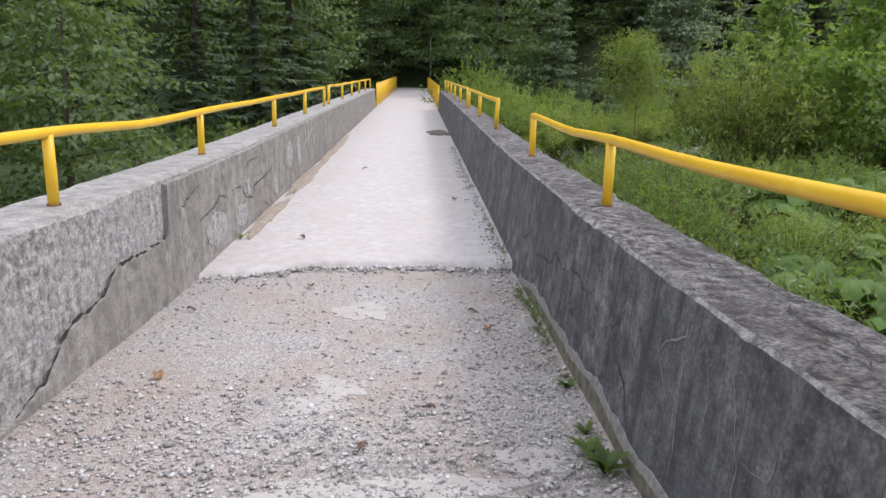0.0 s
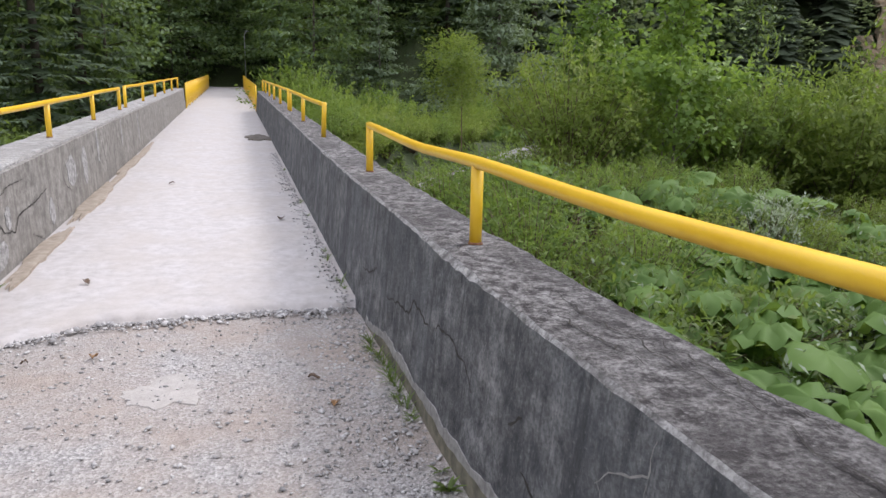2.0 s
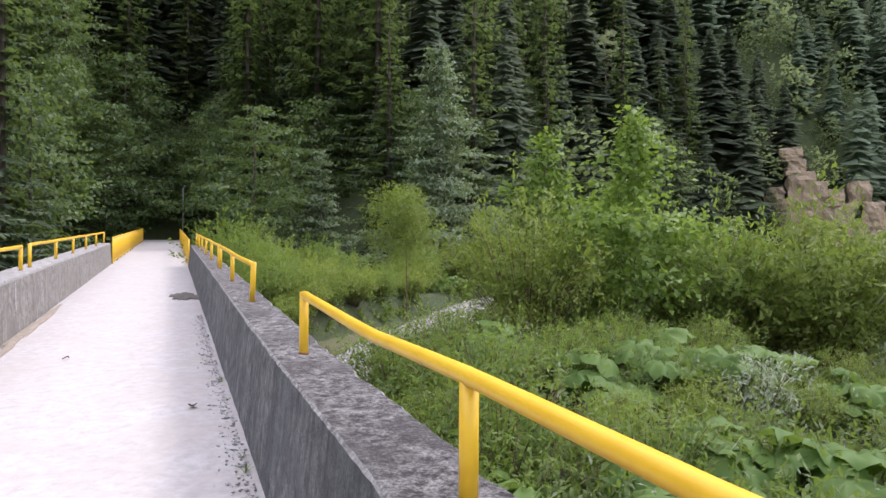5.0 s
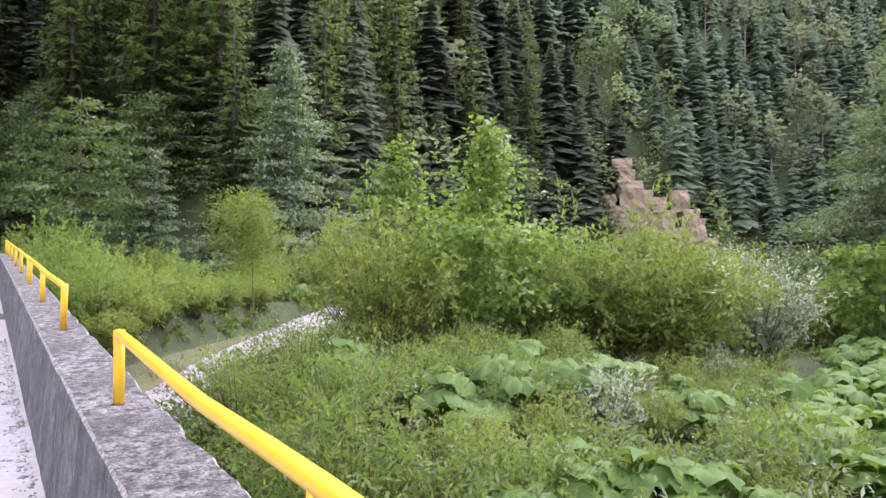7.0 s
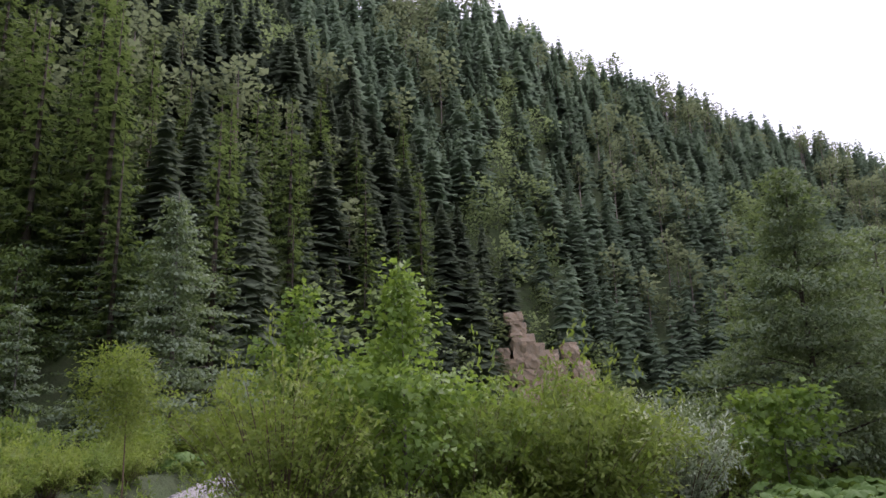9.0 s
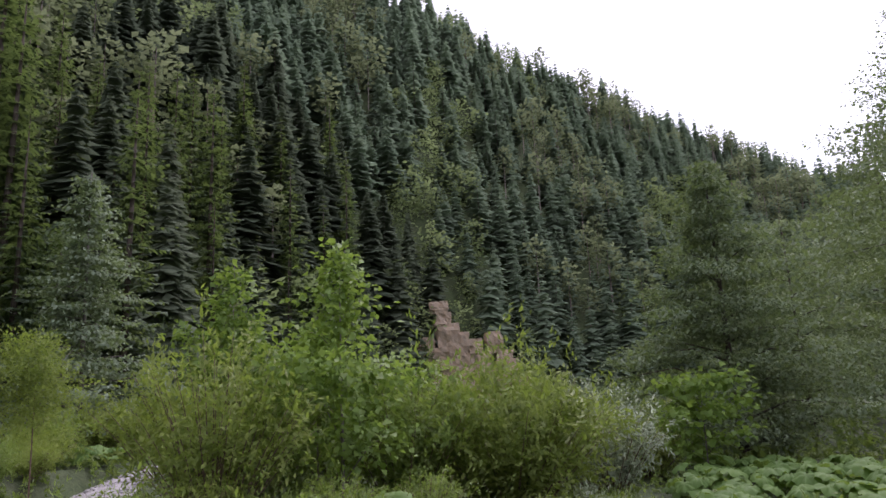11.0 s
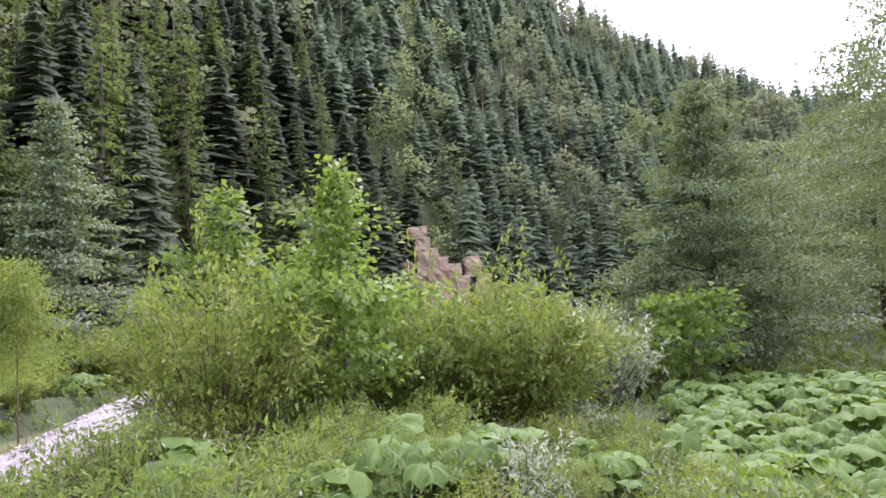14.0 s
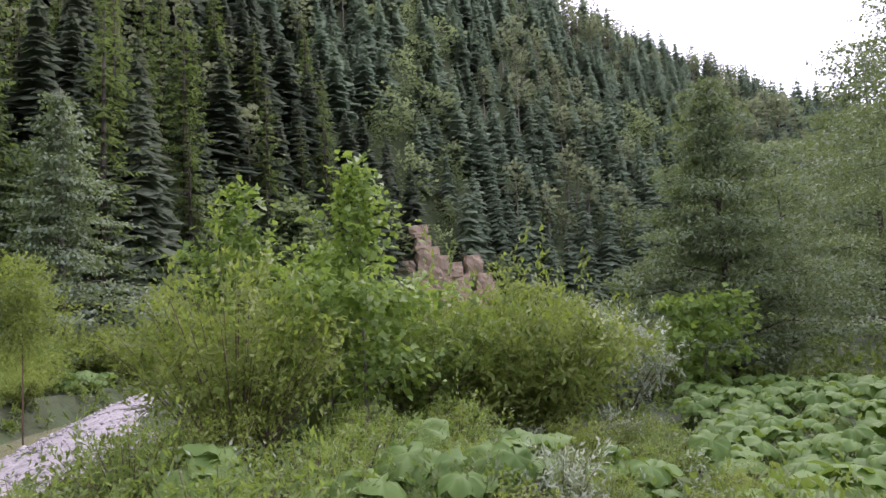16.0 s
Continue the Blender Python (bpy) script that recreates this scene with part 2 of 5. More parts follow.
M_RIVER_STONE = pebble_mix("river_stones", (0.15, 0.135, 0.125), (0.29, 0.265, 0.25), (0.46, 0.43, 0.41))


def ground_material():
    m, n, l, b = material("valley_floor")
    big, fine = noise_node(n, l, 0.5, 6), noise_node(n, l, 9, 8, 0.7)
    soil = ramp(n, l, fine, (0.35, (0.022, 0.02, 0.011)), (0.65, (0.06, 0.052, 0.03)))
    col = mix(n, l, ramp(n, l, big, (0.3, grey(0.45)), (0.62, grey(1))), soil, ramp(n, l, fine, (0.3, (0.03, 0.05, 0.016)), (0.7, (0.085, 0.12, 0.04))))
    l.new(col, b.inputs["Base Color"])
    b.inputs["Roughness"].default_value = 0.95
    bump(n, l, b, fine, 0.8, 0.08)
    return m


M_GROUND = ground_material()


def water_material():
    m, n, l, b = material("stream_water")
    nz = noise_node(n, l, 5, 3)
    b.inputs["Base Color"].default_value = (0.21, 0.205, 0.115, 1)
    b.inputs["Roughness"].default_value = 0.16
    bump(n, l, b, nz, 0.08, 0.02)
    return m


M_WATER = water_material()


# ---- mesh helpers ----
def raw(name, verts, faces, mat, smooth=False):
    """A mesh from vertices and faces, as arrays or lists."""
    me = bpy.data.meshes.new(name)
    verts = np.asarray(verts, float)
    if isinstance(faces, np.ndarray):
        k = faces.shape[1]
        me.vertices.add(len(verts))
        me.vertices.foreach_set("co", verts.ravel())
        me.loops.add(faces.size)
        me.loops.foreach_set("vertex_index", faces.astype(np.int32).ravel())
        me.polygons.add(len(faces))
        me.polygons.foreach_set("loop_start", np.arange(0, faces.size, k, dtype=np.int32))
        me.update(calc_edges=True)
    else:
        me.from_pydata([tuple(v) for v in verts], [], [tuple(f) for f in faces])
    if mat:
        me.materials.append(mat)
    if smooth:
        me.polygons.foreach_set("use_smooth", [True] * len(me.polygons))
    return me


def part(name, data, material_used, parent, label=""):
    """Links a bmesh or mesh as one mesh object under a thing or part."""
    if isinstance(data, bmesh.types.BMesh):
        me = bpy.data.meshes.new(name)
        data.to_mesh(me)
        data.free()
        me.materials.append(material_used)
    else:
        me = data
    ob = new(name, me)
    ob.parent = parent
    return tagged(ob, label)


def thing(name, at, label, category, group="", kind=""):
    ob = new(name)
    ob.matrix_basis = at if isinstance(at, Matrix) else Matrix.Translation(at)
    return tagged(ob, label, category, group, kind)


def tube(points, radii, sides=8):
    """Vertices and quads of a tube along points."""
    pts = np.asarray(points, float)
    n = len(pts)
    radii = np.broadcast_to(np.asarray(radii, float), (n,))
    tang = np.gradient(pts, axis=0)
    tang /= np.linalg.norm(tang, axis=1)[:, None] + 1e-9
    ref = np.where(np.abs(tang[:, 2:3]) > 0.9, np.array([[1.0, 0, 0]]), np.array([[0, 0, 1.0]]))
    if np.abs(tang[:, 2]).max() > 0.9 and np.abs(tang[:, 2]).min() < 0.9:
        ref = np.broadcast_to(np.array([[1.0, 0.0, 0.0]]), pts.shape)
    u = np.cross(tang, ref)
    u /= np.linalg.norm(u, axis=1)[:, None] + 1e-9
    w = np.cross(tang, u)
    a = np.linspace(0, 2 * math.pi, sides, endpoint=False)
    v = pts[:, None] + radii[:, None, None] * (u[:, None] * np.cos(a)[None, :, None] + w[:, None] * np.sin(a)[None, :, None])
    f = []
    for i in range(n - 1):
        for j in range(sides):
            k = (j + 1) % sides
            f.append((i * sides + j, i * sides + k, (i + 1) * sides + k, (i + 1) * sides + j))
    f.append(tuple(range(sides - 1, -1, -1)))
    f.append(tuple((n - 1) * sides + j for j in range(sides)))
    return v.reshape(-1, 3), f


def joined(pieces):
    vs, fs, base = [], [], 0
    for v, f in pieces:
        vs.append(np.asarray(v, float))
        fs.extend(tuple(i + base for i in q) for q in f)
        base += len(v)
    return np.concatenate(vs), fs


def leaves(rng, centres, length, width, droop=0.3, outward=None, fold=0.25):
    """Pointed, folded leaf blades: two triangles a leaf, each turned its own way."""
    c = np.asarray(centres, float)
    n = len(c)
    d = rng.normal(size=(n, 3))
    if outward is not None:
        d = d * 0.6 + outward
    d[:, 2] -= droop
    d /= np.linalg.norm(d, axis=1)[:, None] + 1e-9
    up = rng.normal(size=(n, 3)) * 0.55 + np.array([0, 0, 1.0])
    s = np.cross(d, up)
    s /= np.linalg.norm(s, axis=1)[:, None] + 1e-9
    nrm = np.cross(s, d)
    ln = (length * rng.uniform(0.65, 1.3, n))[:, None]
    wd = (width * rng.uniform(0.7, 1.3, n))[:, None]
    v = np.empty((n, 4, 3))
    v[:, 0] = c
    v[:, 1] = c + d * ln * 0.45 + s * wd * 0.5 + nrm * wd * fold
    v[:, 2] = c + d * ln
    v[:, 3] = c + d * ln * 0.45 - s * wd * 0.5 + nrm * wd * fold
    idx = np.arange(n)[:, None] * 4
    f = np.concatenate([idx + np.array([[0, 1, 2]]), idx + np.array([[0, 2, 3]])], 0)
    return v.reshape(-1, 3), f


def foliage(rng, centres, length, width, droop, outward, fold, bulk, soft=0.75):
    """Leaves whose shading leans towards the way the crown bulges there, so that a crown is lit as one body."""
    v, f = leaves(rng, centres, length, width, droop, outward, fold)
    n = len(v) // 4
    q = v.reshape(n, 4, 3)
    geo = np.cross(q[:, 1] - q[:, 0], q[:, 2] - q[:, 0])
    geo /= np.linalg.norm(geo, axis=1)[:, None] + 1e-9
    bulk = np.asarray(bulk, float)
    bulk = bulk / (np.linalg.norm(bulk, axis=1)[:, None] + 1e-9)
    away = (geo * bulk).sum(1) < 0
    f = f.copy()
    for half in (f[:n], f[n:]):
        half[away] = half[away][:, ::-1]
    geo[away] *= -1
    nrm = geo * (1 - soft) + bulk * soft
    nrm /= np.linalg.norm(nrm, axis=1)[:, None] + 1e-9
    return v, f, np.repeat(nrm, 4, 0)


def leafy(name, v, f, nrm, mat):
    me = raw(name, v, f, mat, True)
    me.normals_split_custom_set_from_vertices(nrm)
    return me


# ---- the lie of the land ----
RIVER = np.array([(-160, -20), (-60, 6), (-12, 13), (0.7, 17.0), (3.2, 20.45), (5.5, 23.65), (8.2, 26.75), (11.7, 30.2), (16.6, 33.5), (28, 40), (60, 56), (105, 64), (220, 66), (500, 90)], float)
CENTRE = (1.0, 5.0)
PHI = np.array([-180, -120, -80, -45, -20, 0, 15, 25, 38, 48, 57, 66, 76, 84, 100, 130, 180], float)
FOOT = np.array([90, 80, 44, 40, 46, 62, 44, 50, 82, 112, 128, 150, 180, 200, 120, 90, 90], float)
CREST_R = np.array([260, 240, 190, 170, 165, 170, 180, 185, 190, 200, 240, 290, 330, 350, 330, 280, 260], float)
CREST_Z = np.array([60, 70, 90, 100, 108, 112, 115, 118, 122, 122, 122, 115, 95, 78, 50, 45, 60], float)


def river_distance(x, y):
    """Distance from the stream's middle, and the side: positive on the far left bank."""
    best, side = np.full(np.shape(x), 1e9), np.zeros(np.shape(x))
    for (ax, ay), (bx, by) in zip(RIVER[:-1], RIVER[1:]):
        dx, dy = bx - ax, by - ay
        k = np.clip(((x - ax) * dx + (y - ay) * dy) / (dx * dx + dy * dy), 0, 1)
        ex, ey = x - (ax + k * dx), y - (ay + k * dy)
        d = np.hypot(ex, ey)
        near = d < best
        side = np.where(near, np.sign(dx * ey - dy * ex), side)
        best = np.where(near, d, best)
    return best, side


def smooth(a, b, v):
    k = np.clip((v - a) / (b - a), 0, 1)
    return k * k * (3 - 2 * k)


def wobble(x, y, s):
    return np.sin(x * s + 1.3 * np.sin(y * s * 0.7)) * np.sin(y * s * 1.1 + 0.9 * np.sin(x * s * 0.6))


def ground_z(x, y):
    x, y = np.asarray(x, float), np.asarray(y, float)
    dx, dy = x - CENTRE[0], y - CENTRE[1]
    r = np.hypot(dx, dy)
    phi = np.degrees(np.arctan2(dx, dy))
    foot, cr, cz = np.interp(phi, PHI, FOOT), np.interp(phi, PHI, CREST_R), np.interp(phi, PHI, CREST_Z)
    z = -0.95 + 0.1 * wobble(x, y, 0.5) - 0.018 * np.clip(x - 6, 0, 25)
    d, side = river_distance(x, y)
    bar = smooth(0.3, 4.2, d) * smooth(13.2, 5.7, d) * (side < 0) * smooth(1.5, 5, x) * smooth(48, 24, x)
    z = z + (0.7 + 0.55 * smooth(4, 10, x)) * bar
    z = z + 0.75 * smooth(1.0, 2.3, d) * (side > 0) * smooth(60, 14, d)
    z = z + (-1.65 - z) * smooth(1.9, 0.5, d)
    rise = np.clip((r - foot) / (cr - foot), 0, 1)
    hill = cz * (rise ** 0.92) + 2.2 * wobble(x, y, 0.06) * smooth(0.02, 0.2, rise)
    back = -35 * smooth(0, 300, r - cr)
    end = smooth(56, 64, y) * smooth(9, 3, np.abs(x + 0.5)) * smooth(95, 70, y)
    z = z + hill + np.where(r > cr, back, 0)
    road = smooth(-1.0, -4.0, y) * smooth(8, 3.5, np.abs(x + 0.4))
    z = z * (1 - road) + road * -0.02
    return z * (1 - end) + end * 2.62


radii = np.concatenate([np.arange(0.4, 44, 0.42), 44 * 1.045 ** np.arange(0, 96)])
angles = np.linspace(0, 2 * math.pi, 320, endpoint=False)
gx = CENTRE[0] + radii[:, None] * np.sin(angles)[None]
gy = CENTRE[1] + radii[:, None] * np.cos(angles)[None]
gv = np.stack([gx, gy, ground_z(gx, gy)], -1).reshape(-1, 3)
na = len(angles)
gi = np.arange(len(radii) - 1)[:, None] * na
ga = np.arange(na)[None]
gf = np.stack([gi + ga, gi + na + ga, gi + na + (ga + 1) % na, gi + (ga + 1) % na], -1).reshape(-1, 4)[:, ::-1]
gv = np.concatenate([gv, [[CENTRE[0], CENTRE[1], float(ground_z(*CENTRE))]]])
ground_mesh = raw("ground", gv, gf, M_GROUND, True)
tagged(new("ground", ground_mesh), "green valley floor and wooded slopes of grass and soil", "ground", kind="structure")


def strip_along(line, half, z, name, mat, label, category):
    pts = np.array(line)
    t = np.gradient(pts, axis=0)
    t /= np.linalg.norm(t, axis=1)[:, None]
    nrm = np.stack([-t[:, 1], t[:, 0]], 1)
    v = np.concatenate([np.c_[pts + nrm * half, np.full(len(pts), z)], np.c_[pts - nrm * half, np.full(len(pts), z)]])
    n = len(pts)
    f = np.array([(i, n + i, n + i + 1, i + 1) for i in range(n - 1)])
    return tagged(new(name, raw(name, v, f, mat)), label, category, kind="structure")


strip_along(RIVER[1:11], 1.7, -1.22, "water", M_WATER, "shallow murky green stream water", "water")


# ---- the bridge ----
def deck_z(y):
    return np.where(y < 6.0, 0.0, 0.06 + 0.0445 * (np.asarray(y, float) - 6.0)) + 0.0


def cap_z(y):
    return np.interp(y, [-5, 3, 4.25, 7.2, 10.6, 16.3, 31, 70], [0.84, 0.85, 0.878, 0.965, 1.11, 1.37, 1.985, 3.7])


rng = np.random.default_rng(7)


def sheet(xs, ys, zf):
    x, y = np.meshgrid(xs, ys)
    z = zf(x, y)
    nx = len(xs)
    f = [(j * nx + i, j * nx + i + 1, (j + 1) * nx + i + 1, (j + 1) * nx + i) for j in range(len(ys) - 1) for i in range(nx - 1)]
    return np.stack([x, y, z], -1).reshape(-1, 3), np.array(f)


def lump(x, y, s, a):
    out = np.zeros(np.shape(x))
    it = np.nditer([x, y], flags=["multi_index"])
    for px, py in it:
        out[it.multi_index] = a * noise.fractal(Vector((float(px) * s, float(py) * s, 3.1)), 1.0, 2.0, 4)
    return out


v, f = sheet(np.linspace(-1.9, 0.98, 60), np.linspace(-5, 6.6, 180), lambda x, y: lump(x, y, 1.4, 0.012) - 0.012 * smooth(5.6, 6.2, y))
tagged(new("road", raw("road", v, f, M_GRAVEL_DECK, True)), "old bridge deck covered with gravel and dried mud", "road", kind="structure")


def joint_y(x):
    return 6.12 - 0.48 * smooth(-0.75, -1.76, x) + 0.05 * np.sin(x * 7) * np.sin(x * 3 + 1)


def screed(xs, ys):
    x, k = np.meshgrid(xs, ys)
    j = joint_y(x) + lump(x, k * 0, 6, 0.05)
    y = j + k
    z = 0.055 + 0.0445 * (y - 6.0) + lump(x, y, 0.8, 0.01)
    z = np.where(k <= 0.0, -0.03, np.where(k < 0.05, 0.03 + lump(x, y, 14, 0.02), z))
    nx = len(xs)
    f = [(b * nx + i, b * nx + i + 1, (b + 1) * nx + i + 1, (b + 1) * nx + i) for b in range(len(ys) - 1) for i in range(nx - 1)]
    return np.stack([x, y, z], -1).reshape(-1, 3), np.array(f)


v, f = screed(np.linspace(-1.9, 0.98, 70), np.concatenate([[-0.03, 0.0, 0.03, 0.07, 0.12, 0.2], np.arange(0.4, 60, 0.5)]))
tagged(new("pavement", raw("pavement", v, f, M_DECK, True)), "pale smooth concrete screed laid over the bridge deck", "pavement", kind="structure")
v, f = sheet(np.array([-2.3, 1.4]), np.array([-5, 5.9, 16, 30, 66]), lambda x, y: np.where(y < 6, -0.05, deck_z(y) - 0.03))
slab_v = np.concatenate([v, v - [0, 0, 0.55]])
ns = len(v)
slab_f = [tuple(q) for q in f] + [tuple(i + ns for i in q[::-1]) for q in f]
for j in range(4):
    slab_f += [(j * 2, (j + 1) * 2, (j + 1) * 2 + ns, j * 2 + ns), (j * 2 + 1, j * 2 + 1 + ns, (j + 1) * 2 + 1 + ns, (j + 1) * 2 + 1)]
tagged(new("bridge_slab", raw("bridge_slab", slab_v, slab_f, M_SLAB)), "grey concrete slab carrying the bridge deck", "bridge", kind="structure")
bm = bmesh.new()
for y in (13.4, 30.5, 47):
    bmesh.ops.create_cube(bm, size=1, matrix=Matrix.Translation((-0.45, y, -1.0)) @ Matrix.Diagonal((3.4, 0.9, 2.6 if y > 20 else 1.6, 1)))
me = bpy.data.meshes.new("bridge_piers")
bm.to_mesh(me)
bm.free()
me.materials.append(M_SLAB)
tagged(new("bridge_piers", me), "grey concrete piers under the bridge deck", "bridge pier", kind="structure")


def parapet(name, inner_base, inner_top, outer, y0, y1, mat, label, chipped):
    """A concrete parapet: inner face, broken inner and outer arrises, flat top and outer face."""
    ys = np.arange(y0, y1 + 0.01, 0.06)
    s = 1 if outer > inner_top else -1
    prof = []
    for y in ys:
        c, dz = float(cap_z(y)), float(deck_z(y))
        a = 0.012 + 0.032 * abs(noise.noise(Vector((y * 5, 1, 0)))) + 0.02 * max(0, noise.noise(Vector((y * 1.1, 5, 0))))
        o = 0.02 + 0.05 * max(0, noise.noise(Vector((y * 2.3, 9, 0))) + 0.1) + 0.03 * abs(noise.noise(Vector((y * 9, 3, 0))))
        if not chipped:
            o *= 0.6
        h = 0.008 * noise.noise(Vector((y * 3, 7, 2)))
        mid = []
        for i, k in enumerate((0.2, 0.4, 0.6, 0.8)):
            x = inner_top + (outer - inner_top) * k
            mid.append((x, y, c + 0.006 * noise.fractal(Vector((x * 9, y * 9, 0)), 1, 2, 3) + h))
        face = []
        for k in (0.35, 0.7):
            zz = dz - 0.2 + (c - dz + 0.2) * k
            x = inner_base + (inner_top - inner_base) * k + s * 0.006 * noise.noise(Vector((y * 4, zz * 4, s)))
            face.append((x, y, zz))
        prof.append([(inner_base, y, dz - 0.2), *face, (inner_top, y, c - a), (inner_top + s * a * 0.8, y, c + h * 0.5), *mid,
                     (outer - s * o, y, c - 0.004 + h), (outer - s * o * 0.45, y, c - o * 0.7), (outer, y, c - 0.06 - o), (outer, y, dz - 0.62)])
    p = np.array(prof)
    m = p.shape[1]
    fs = []
    for j in range(len(ys) - 1):
        for i in range(m):
            k = (i + 1) % m
            q = (j * m + i, j * m + k, (j + 1) * m + k, (j + 1) * m + i)
            fs.append(q if s < 0 else q[::-1])
    fs.append(tuple(range(m)))
    fs.append(tuple((len(ys) - 1) * m + i for i in range(m - 1, -1, -1)))
    me = raw(name, p.reshape(-1, 3), fs, mat)
    me.materials.append(M_CAP if chipped else M_CAP_PALE)
    bm = bmesh.new()
    bm.from_mesh(me)
    bmesh.ops.recalc_face_normals(bm, faces=bm.faces[:])
    bm.to_mesh(me)
    bm.free()
    me.materials.append(M_EDGE)
    for pl in me.polygons:
        if 0.25 < abs(pl.normal.z) < 0.9 and pl.center.z > float(cap_z(pl.center.y)) - 0.07 and chipped:
            pl.material_index = 2
        elif abs(pl.normal.z) > 0.6 and pl.center.z > 0.5:
            pl.material_index = 1
    return tagged(new(name, me), label, "parapet", kind="structure")


wall_right = parapet("wall_east", 0.885, 0.985, 1.43, -5, 30.4, M_CONC_R, "dark weathered concrete parapet with lichen and a crumbling edge", True)
wall_left = parapet("wall_west", -1.855, -1.895, -2.37, -5, 31.8, M_SPALL, "grey concrete parapet with plaster broken away", False)


# ---- yellow rails ----
def rail_z(y, rise):
    """The pipe sags a little between its posts."""
    return float(cap_z(y)) + rise - 0.028 * float(np.interp(y, [4.3, 5.4, 7.1], [0, 1, 0])) + 0.004 * math.sin(y * 1.9)


def rail_run(posts, x, rise, label, lean=0.0):
    """A pipe rail on pipe posts; its ends bend down into the end posts."""
    y0, y1 = posts[0], posts[-1]
    run = thing("handrail", (x, y1, float(cap_z(y1))), label, "railing", "yellow pipe rails on the parapets")
    o = np.array((x, y1, float(cap_z(y1))))
    r = 0.0315
    pts = []
    for y in np.arange(y0, y1 + 0.01, 0.36):
        pts.append((x + 0.006 * math.sin(y * 1.3), y, rail_z(y, rise)))
    pts[-1] = (x, y1, rail_z(y1, rise))
    pts[0] = (x, y0 + lean, rail_z(y0, rise))
    v, f = tube(np.array(pts) - o, r, 14)
    part("top_rail", raw("top_rail", v, f, M_YELLOW, True), M_YELLOW, run)
    for y in posts:
        c = float(cap_z(y))
        dl = lean if y == y0 else 0
        v, f = tube(np.array([(x, y, c - 0.04), (x, y + dl * 0.5, c + rise * 0.5), (x, y + dl, rail_z(y, rise) + (0.024 if y in (y0, y1) else -0.01))]) - o, r * 1.02, 14)
        post = part("post", raw("post", v, f, M_YELLOW, True), M_YELLOW, run)
        v, f = tube(np.array([(x, y, c - 0.01), (x, y, c + 0.012)]) - o, [r * 1.35, r * 1.15], 12)
        part("rust_collar", raw("rust_collar", v, f, M_RUST, True), M_RUST, post, "rusty collar at the foot of the post")
    return run


YEL = "yellow painted steel pipe handrail standing on the concrete parapet"
rail_run([-4.4, -1.5, 1.4, 4.25, 7.18], 1.205, 0.415, YEL)
rail_run([10.6, 13.45, 16.3], 1.205, 0.43, YEL, -0.16)
rail_run([16.75, 19.6, 22.4, 25.1, 27.8, 30.3], 1.205, 0.43, YEL)
rail_run([-4.4, -1.7, 1.15, 4.0, 6.82, 10.35, 13.2, 15.95], -2.1, 0.41, YEL)
rail_run([16.75, 19.8, 22.7, 25.6, 28.6, 31.5], -2.1, 0.41, YEL)


def bar_fence(x, y0, y1, label):
    """Panels of upright yellow bars between a top and a bottom rail."""
    sections = int(round((y1 - y0) / 2.6))
    step = (y1 - y0) / sections
    for i in range(sections):
        a, b = y0 + i * step, y0 + (i + 1) * step - 0.06
        za, zb = float(deck_z(a)), float(deck_z(b))
        run = thing("bar_fence", (x, a, za), label, "fence", "yellow bar fences past the parapets")
        o = np.array((x, a, za))
        for nm, h in (("top_rail", 1.02), ("bottom_rail", 0.1)):
            v, f = tube(np.array([(x, a, za + h), (x, (a + b) / 2, (za + zb) / 2 + h), (x, b, zb + h)]) - o, 0.028, 8)
            part(nm, raw(nm, v, f, M_YELLOW, True), M_YELLOW, run)
        for y, zz in ((a, za), (b, zb)):
            v, f = tube(np.array([(x, y, zz - 0.03), (x, y, zz + 0.5), (x, y, zz + 1.03)]) - o, 0.032, 8)
            part("post", raw("post", v, f, M_YELLOW, True), M_YELLOW, run)
        for y in np.arange(a + 0.13, b - 0.05, 0.13):
            zz = float(deck_z(y))
            v, f = tube(np.array([(x, y, zz + 0.1), (x, y, zz + 0.55), (x, y, zz + 1.02)]) - o, 0.013, 5)
            part("bar", raw("bar", v, f, M_YELLOW, True), M_YELLOW, run)


bar_fence(0.93, 30.6, 62, "yellow painted steel fence of upright bars beside the deck")
bar_fence(-1.83, 32.0, 62, "yellow painted steel fence of upright bars beside the deck")


